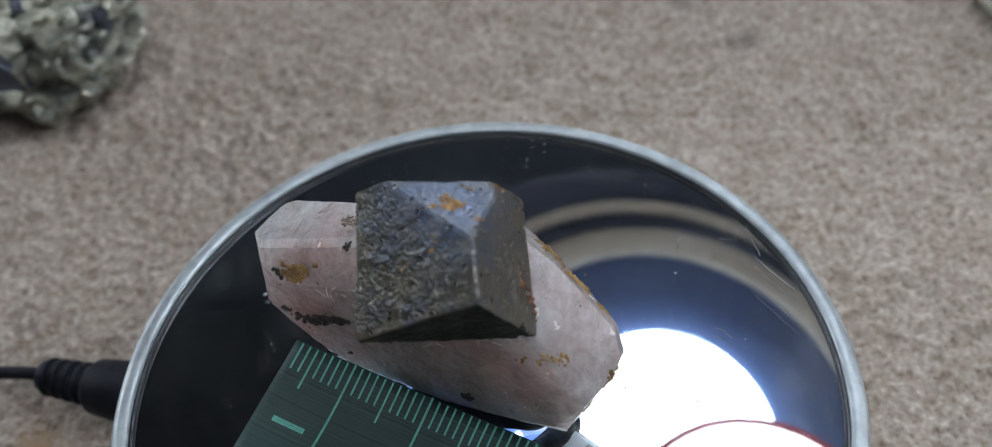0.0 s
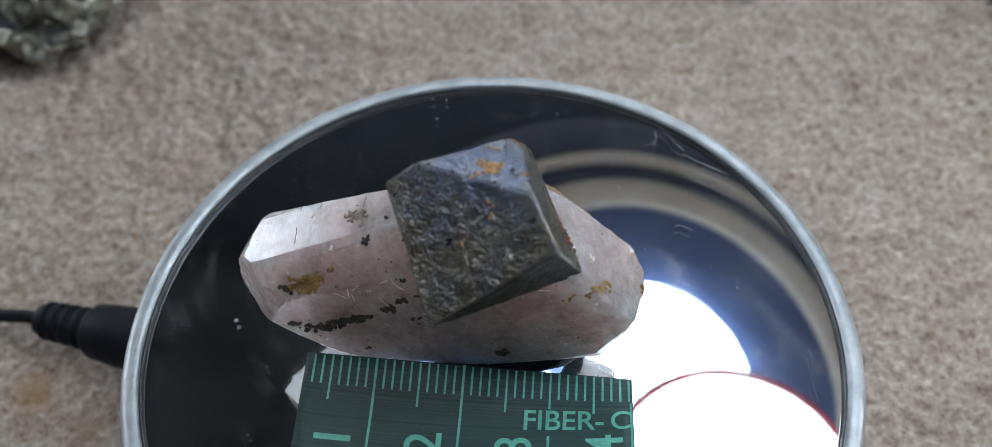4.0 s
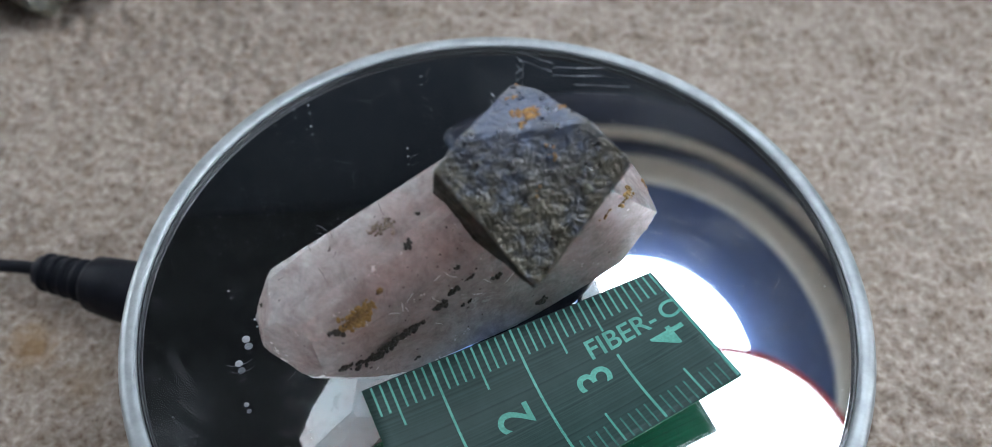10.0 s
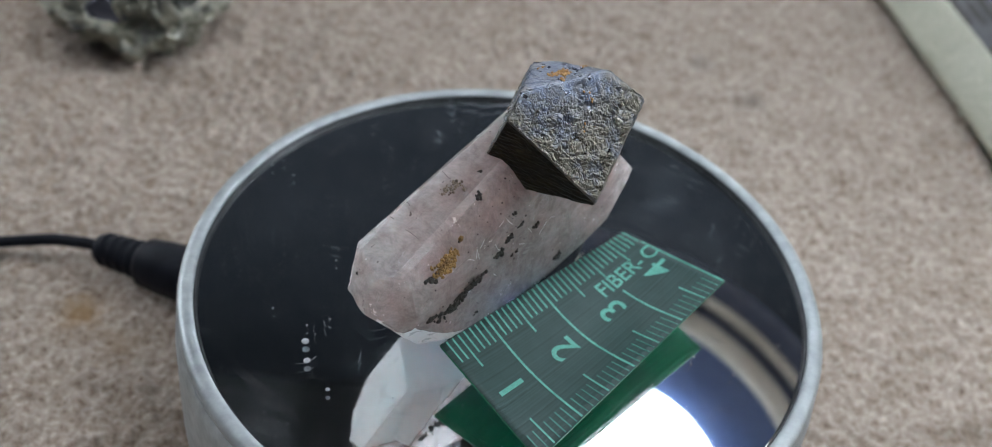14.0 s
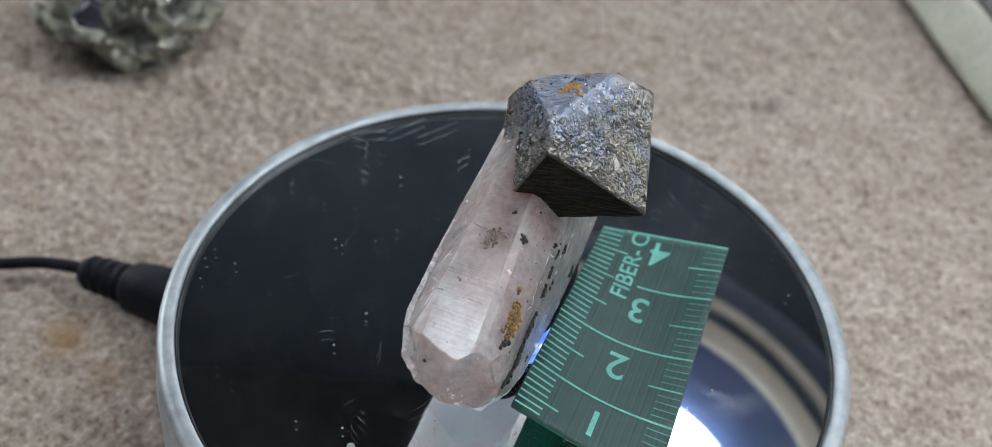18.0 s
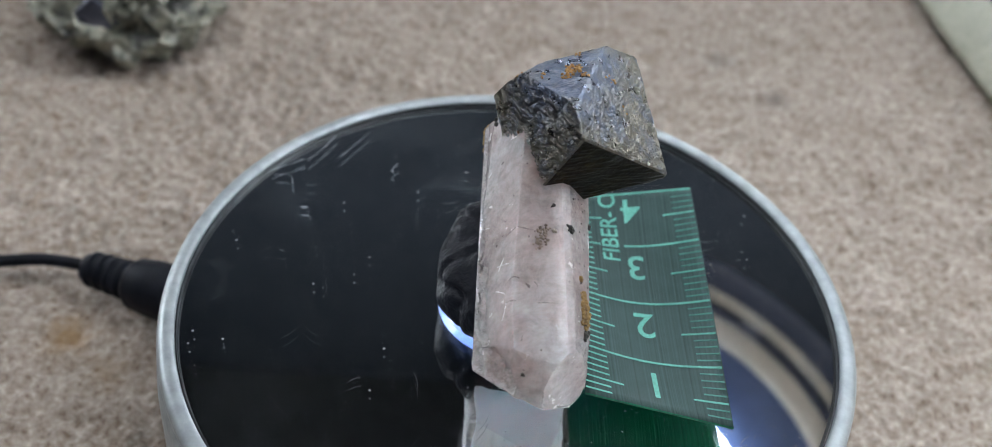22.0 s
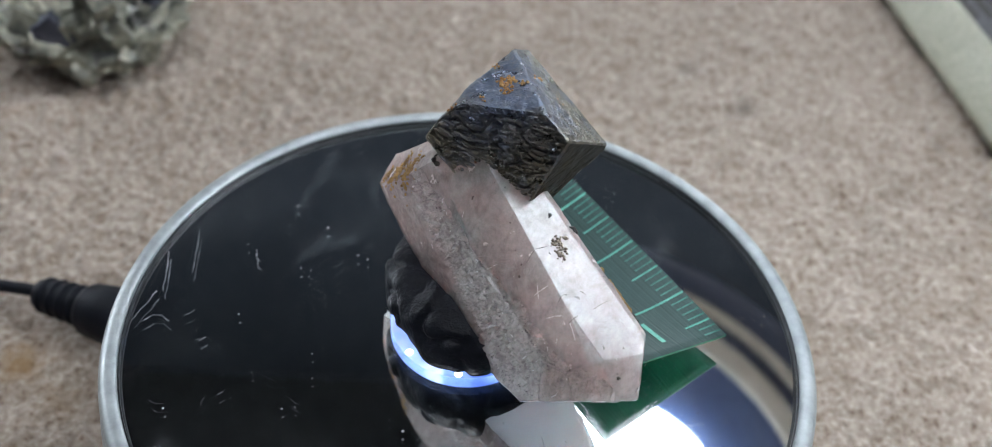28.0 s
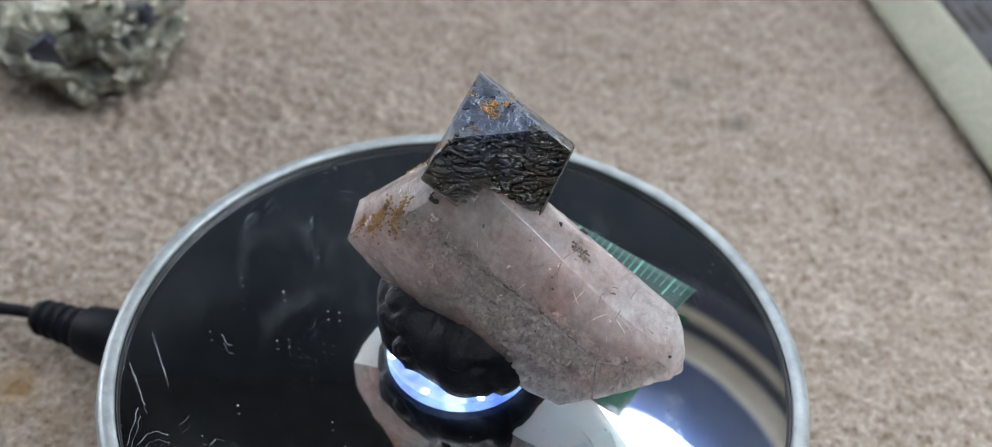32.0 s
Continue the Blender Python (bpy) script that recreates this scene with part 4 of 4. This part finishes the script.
def tape_measure():
    tape = thing("tape_measure", "cut piece of green tape measure with centimetre marks", "ruler")
    nu, nv, half = 30, 14, 0.018
    bm = bmesh.new()
    grid = [[[bm.verts.new(tape_point(TAPE_START + TAPE_LENGTH * i / nu, TAPE_WIDTH * j / nv, h)) for j in range(nv + 1)] for i in range(nu + 1)] for h in (0, -2 * half)]
    for k, g in enumerate(grid):
        for i in range(nu):
            for j in range(nv):
                q = (g[i][j], g[i + 1][j], g[i + 1][j + 1], g[i][j + 1])
                f = bm.faces.new(q if k else q[::-1])
                f.material_index = k
    top, low = grid
    edge = [(i, 0) for i in range(nu)] + [(nu, j) for j in range(nv)] + [(i, nv) for i in range(nu, 0, -1)] + [(0, j) for j in range(nv, 0, -1)]
    for (a, b), (c, d) in zip(edge, edge[1:] + edge[:1]):
        bm.faces.new((top[a][b], top[c][d], low[c][d], low[a][b])).material_index = 1
    bmesh.ops.recalc_face_normals(bm, faces=bm.faces[:])
    part("strip", bm, [TAPE_TOP, TAPE_BACK], tape, "dark green woven strip, bright green beneath")
    def mark(name, s, half, w0, w1, material, cuts=6):
        bm = bmesh.new()
        tape_bar(bm, s - half, s + half, w0, w1, cuts=cuts)
        part(name, bm, material, tape, "", False)
    end = TAPE_START + TAPE_LENGTH
    for mm in range(3, 40):
        s = mm / 10
        if s > end - 0.04:
            break
        if mm % 10 == 0:
            mark("centimetre_line", s, 0.014, 0.0 if mm != 30 else 0.78, 1.785, PRINT, 14)
            if mm == 30:
                mark("tick", s, 0.012, 0.015, 0.45, PRINT)
        else:
            mark("tick", s, 0.012, 0.015, 0.50 if mm % 5 == 0 else 0.33, PRINT)
            mark("fine_tick", s, 0.011 if mm % 5 == 0 else 0.009, TAPE_WIDTH - (0.44 if mm % 5 == 0 else 0.30), TAPE_WIDTH - 0.015, PRINT if mm % 5 == 0 else PRINT_DIM)
    mark("end_line", end - 0.024, 0.012, 0.36, 1.78, PRINT, 14)

    def place(bm, s, w, turn):
        c, q = math.cos(turn), math.sin(turn)
        for v in bm.verts:
            x, y = v.co.x, v.co.y
            v.co = tape_point(s + c * x - q * y, w - (q * x + c * y), 0.008)
        return bm
    for n in (1, 2, 3, 4):
        part("numeral", place(lettering(str(n), 0.58), n - 0.36, 0.91, math.pi / 2), PRINT, tape, "mint green numeral", False)
    part("word", place(lettering("FIBER-", 0.34), 3.16, 0.60, 0), PRINT, tape, "mint green printed word", False)
    # the last letter is cut by the end of the piece
    bm = lettering("C", 0.34)
    place(bm, 3.80, 0.60, 0)
    bmesh.ops.bisect_plane(bm, geom=bm.verts[:] + bm.edges[:] + bm.faces[:], plane_co=tape_point(end - 0.01, 0.6), plane_no=(tape_point(4, 0.6) - tape_point(3, 0.6)).normalized(), clear_outer=True)
    part("letter", bm, PRINT, tape, "mint green cut letter", False)
    return tape


# ---------------------------------------------------------------- cable, rock, keyboard
def power_cable():
    cable = thing("power_cable", "black power cable with a ribbed plug pushed into the turntable", "cable")
    d = (Vector((-4.85, 1.85, -2.62)) - Vector((-6.9, 2.62, -2.75))).normalized()
    a = Vector((-6.9, 2.62, -2.75))
    length = 2.05
    at = lambda u: a + d * u
    part("plug", tube([at(u) for u in (0.86, 0.90, 1.0, 1.35, 1.8, length)], [0.28, 0.36, 0.43, 0.47, 0.49, 0.49], 28), RUBBER, cable, "thick black plug body")
    part("strain_relief", tube([at(u) for u in (-0.05, 0.0, 0.12, 0.5, 0.92)], [0.14, 0.24, 0.27, 0.29, 0.31], 24), RUBBER, cable, "tapered black strain relief")
    for k in range(4):
        u = 0.10 + 0.2 * k
        r = 0.275 + 0.010 * k
        part("rib", tube([at(u), at(u + 0.02), at(u + 0.08), at(u + 0.10)], [r, r + 0.03, r + 0.03, r], 24), RUBBER, cable)
    pts = [at(0.05), at(-0.2), (-7.35, 2.76, -2.80), (-7.8, 2.84, -2.86), (-8.5, 2.82, -2.95), (-9.6, 2.66, -3.02), (-11, 2.4, -3.08), (-13.5, 1.7, -3.1), (-17, 0.2, -3.1), (-24, -4, -3.1), (-40, -14, -3.1)]
    smooth = []
    for i in range(len(pts) - 1):
        p0, p1, p2, p3 = (Vector(pts[max(0, min(len(pts) - 1, i + k))]) for k in (-1, 0, 1, 2))
        for s in range(6):
            t = s / 6
            smooth.append(0.5 * (2 * p1 + (p2 - p0) * t + (2 * p0 - 5 * p1 + 4 * p2 - p3) * t * t + (3 * p1 - p0 - 3 * p2 + p3) * t ** 3))
    part("cord", tube(smooth, [0.105] * len(smooth), 16), RUBBER, cable, "thin black cord")


def pyrite_rock():
    rock = thing("pyrite_rock", "lumpy grey-green rock of tarnished metallic cubes on the carpet", "rock")
    cx, cy, cz = -8.35, 10.95, -2.25
    bm = bmesh.new()
    bmesh.ops.create_icosphere(bm, subdivisions=5, radius=1)
    for v in bm.verts:
        n = v.co.copy()
        r = 1 + 0.16 * noise.noise(n * 1.7) + 0.10 * noise.noise(n * 4) + 0.10 * noise.cell(n * 4.5) + 0.05 * noise.cell(n * 9)
        v.co = Vector((cx + n.x * 1.9 * r, cy + n.y * 2.15 * r, max(cz + n.z * 1.25 * r, -3.36)))
    tree = bm.copy()
    body = part("matrix", bm, PYRITE, rock, "dull metallic grey-green body", False)
    from mathutils.bvhtree import BVHTree
    bvh = BVHTree.FromBMesh(tree)
    rng = random.Random(3)
    cubes = []
    for m in (PYRITE_BRIGHT, GALENA, PYRITE):
        cb = box(-0.5, 0.5, -0.5, 0.5, -0.5, 0.5, 0.05)
        cubes.append(mesh_of("crystal", cb, m, False))
    # rounded pale nodules, thickest on the western side
    for k in range(110):
        w = Vector((rng.gauss(-0.25, 0.7), rng.gauss(-0.3, 0.7), rng.uniform(0.0, 1.0))).normalized()
        hit = bvh.ray_cast(Vector((cx, cy, cz)) + w * 9, -w)
        if hit[0] is None or hit[0].z < -3.0:
            continue
        pale = hit[0].x < cx - 0.5 + rng.gauss(0, 0.8)
        size = rng.uniform(0.14, 0.46) if pale else rng.uniform(0.10, 0.26)
        lump = bmesh.new()
        bmesh.ops.create_icosphere(lump, subdivisions=2, radius=size, matrix=Matrix.LocRotScale(hit[0] - w * size * 0.45, Euler((rng.uniform(0, 6), rng.uniform(0, 6), 0)), Vector((1, rng.uniform(0.6, 1), rng.uniform(0.5, 0.9)))))
        for v in lump.verts:
            v.co += 0.16 * noise.noise_vector(v.co * 3) + 0.10 * noise.noise_vector(v.co * 7)
        part("nodule", lump, PALE_LUMP if rng.random() < (0.8 if pale else 0.3) else PYRITE, rock, "pale greenish nodule", False)
    for k in range(46):
        a, e = rng.uniform(0, 6.283), rng.uniform(-0.1, 1.5)
        way = Vector((math.cos(a) * math.cos(e), math.sin(a) * math.cos(e), math.sin(e) * 0.8)).normalized()
        hit = bvh.ray_cast(Vector((cx, cy, cz)) + way * 9, -way)
        if hit[0] is None or hit[0].z < -3.1:
            continue
        s = rng.uniform(0.3, 0.75)
        ob = new("crystal", cubes[rng.choice((0, 1, 1, 2, 2))])
        ob.parent = rock
        ob.matrix_basis = Matrix.LocRotScale((hit[0] - way * s * 0.22) * CM, Euler((rng.uniform(0, 6), rng.uniform(0, 6), rng.uniform(0, 6))), Vector((s, s * rng.uniform(0.7, 1.2), s * rng.uniform(0.6, 1))))
    tree.free()


def keyboard():
    board = thing("keyboard", "aged cream plastic keyboard with a dark grey face", "keyboard")
    board.matrix_basis = pose(11.08 * CM, 12.2 * CM, 0, 0, 0, 4.5)
    prof = [(0.22, -3.32), (0.22, -3.16), (0.05, -3.10), (0.0, -3.0), (0.04, -2.86), (0.50, -2.46), (0.62, -2.40), (0.74, -2.28), (0.86, -2.21), (0.98, -2.20), (1.07, -2.25), (1.12, -2.36), (1.14, -2.55), (1.14, -3.30)]
    bm = bmesh.new()
    ends = [[bm.verts.new((x, y, z)) for x, z in prof] for y in (-6, 22)]
    for k in range(len(prof)):
        j = (k + 1) % len(prof)
        bm.faces.new((ends[0][k], ends[0][j], ends[1][j], ends[1][k]))
    bm.faces.new(ends[0][::-1])
    bm.faces.new(ends[1])
    bmesh.ops.recalc_face_normals(bm, faces=bm.faces[:])
    part("edge", bm, CREAM, board, "rounded cream plastic edge")
    part("front_edge", box(1.145, 13.8, -6, -5.1, -3.30, -2.40, 0.12), CREAM, board, "rounded cream plastic edge")
    part("panel", box(1.145, 13.8, -5.09, 22, -3.28, -2.56), DARK_PANEL, board, "dark grey matt face", False)
    rng = random.Random(4)
    for i in range(10):
        y = -3.6 + i * 2.2
        for j in range(4):
            u = 1.45 + j * 0.42
            part("print_bar", box(u, u + 0.22, y, y + rng.uniform(0.9, 1.7), -2.57, -2.545), SOOT, board, "", False)


# ---------------------------------------------------------------- lamps above, seen in the mirror
def round_lamp():
    lamp = thing("desk_lamp", "round lit white lamp head with blue bowl and beige rings", "lamp")
    # the head hangs over the turntable and leans a little
    lamp.matrix_basis = Matrix.Translation(Vector((5.2, 7.2, 15.2)) * CM) @ Vector((0, 0, 1)).rotation_difference(Vector((-0.2, 0.18, 1))).to_matrix().to_4x4()
    part("diffuser", lathe([(0, 0.0), (2.9, 0.0), (3.2, 0.08), (3.25, 0.3), (0, 0.3)], 72), LAMP_GLOW, lamp, "lit white diffuser")
    part("bowl", arc_lathe([(3.27, 0.08), (5.7, -0.25), (5.72, 0.6), (3.27, 0.6)], -75, 128), BLUE_BOWL, lamp, "dull blue bowl")
    part("inner_ring", arc_lathe([(5.74, -0.30), (5.9, -0.42), (6.5, -0.42), (6.7, -0.30), (6.7, 0.6), (5.74, 0.6)], -75, 128), BEIGE, lamp, "matt beige ring")
    part("groove", arc_lathe([(6.72, 0.0), (7.4, -0.05), (7.4, 0.6), (6.72, 0.6)], -75, 128), NAVY, lamp, "dark blue groove")
    part("outer_ring", arc_lathe([(7.42, -0.2), (7.5, -0.3), (7.7, -0.3), (7.8, -0.2), (7.8, 0.7), (7.42, 0.7)], -75, 128), BEIGE, lamp, "thin beige outer ring")
    part("flange", arc_lathe([(7.82, 0.1), (9.3, 0.15), (9.35, 0.25), (9.3, 0.7), (7.82, 0.7)], -75, 128), NAVY, lamp, "dark blue flange")
    part("back", lathe([(5.6, 0.72), (5.0, 1.7), (2.0, 2.4), (0, 2.4), (0, 0.72)], 72), BLACK_PLASTIC, lamp, "black lamp back")
    inverse = lamp.matrix_basis.inverted()
    arm = [inverse @ (Vector(p) * CM) / CM for p in ((5.0, 7.4, 17.2), (6.5, 10.5, 22), (22, 46, 76), (62, 126, 200), (68, 139, 229.8))]
    part("arm", tube(arm, [0.9, 0.8, 0.7, 0.7, 0.7], 16), BLACK_PLASTIC, lamp, "black straight arm")


def long_lathe(profile, x, y, z, stretch):
    """A turned shape drawn out towards -y."""
    bm = lathe(profile, 64, (x, y, z), profile[0][0] > 0 and profile[-1][0] > 0)
    for v in bm.verts:
        if v.co.y < y - 1e-4:
            v.co.y -= stretch
    return bm


def twin_lamp():
    lamp = thing("twin_lamp", "white lit lamp with two rounded red-rimmed panels", "lamp")
    z = 11.1
    for x, y, r in ((5.7, 2.25, 2.85), (10.95, 1.5, 2.20)):
        head = part("head", long_lathe([(r - 0.05, 0.0), (r + 0.08, -0.06), (r + 0.16, 0.03), (r + 0.14, 0.25), (r - 0.05, 0.25)], x, y, z, 1.0), RED, lamp, "red plastic rim")
        part("diffuser", long_lathe([(0, 0.0), (r - 0.06, 0.01), (r - 0.06, 0.2), (0, 0.2)], x, y, z, 1.0), TWIN_GLOW, head, "lit white diffuser")
        part("back", long_lathe([(r + 0.12, 0.26), (r * 0.8, 0.9), (0, 1.0), (0, 0.26)], x, y, z, 1.0), BEIGE, head, "pale lamp back")
    part("stem", tube([(8.5, 0.3, 11.6), (9.5, 0, 13), (14, -1, 13.5), (22, -2, 8), (24, -3, -3.2)], [0.3, 0.35, 0.35, 0.35, 0.35], 14), BEIGE, lamp, "pale bent stem")


CRACK = surface("crack_in_quartz", (0.10, 0.08, 0.07), (0.22, 0.18, 0.17), 900, 3000, 0.6, relief=0.2)
MARK = surface("grey_brown_pits", (0.10, 0.075, 0.055), (0.30, 0.24, 0.19), 900, 3000, 0.6, relief=0.4)
PRINT_DIM = surface("dim_green_print", (0.035, 0.15, 0.115), (0.06, 0.23, 0.18), 400, 3000, 0.5, relief=0.2)
PRINT_WHITE = surface("dried_water_marks", (0.25, 0.26, 0.28), (0.40, 0.41, 0.43), 400, 3000, 0.45, relief=0.2)

QUARTZ_SCRATCH = surface("white_scratch", (0.74, 0.72, 0.71), (0.86, 0.84, 0.83), 400, 3000, 0.4, relief=0.2)
SCRATCH = surface("pale_scratch", (0.16, 0.17, 0.19), (0.30, 0.31, 0.34), 400, 3000, 0.4, relief=0.2)

carpet()
room()
ceiling_lamp()
PLATE = turntable()
SPECIMEN = specimen()
LUMP = putty()
TAPE = tape_measure()
power_cable()
pyrite_rock()
keyboard()
round_lamp()
twin_lamp()


def motions():
    """The mirror plate and all that stands on it turn together, about five and a half degrees a second."""
    turns = [(0, 0.0), (1, 5.7), (2, 11.2), (3, 16.5), (4.25, 22.9), (5.5, 29.4), (7, 37.6), (8, 43.1), (9, 48.5), (10, 54.0), (11, 59.5), (12, 65.0), (13, 70.7), (14.5, 79.6), (16, 88.4),
             (17, 93.8), (18, 99.1), (19, 104.4), (20, 109.8), (21, 115.3), (22, 120.9), (23, 126.5), (24, 132.4), (25.5, 141.5), (27, 150.5), (28, 155.9), (29, 161.1), (30, 166.2), (31, 171.5), (32, 176.9)]
    for ob in (PLATE, SPECIMEN, LUMP, TAPE):
        walk(ob, [(t, pose(0, 0, 0, 0, 0, a)) for t, a in turns])


motions()
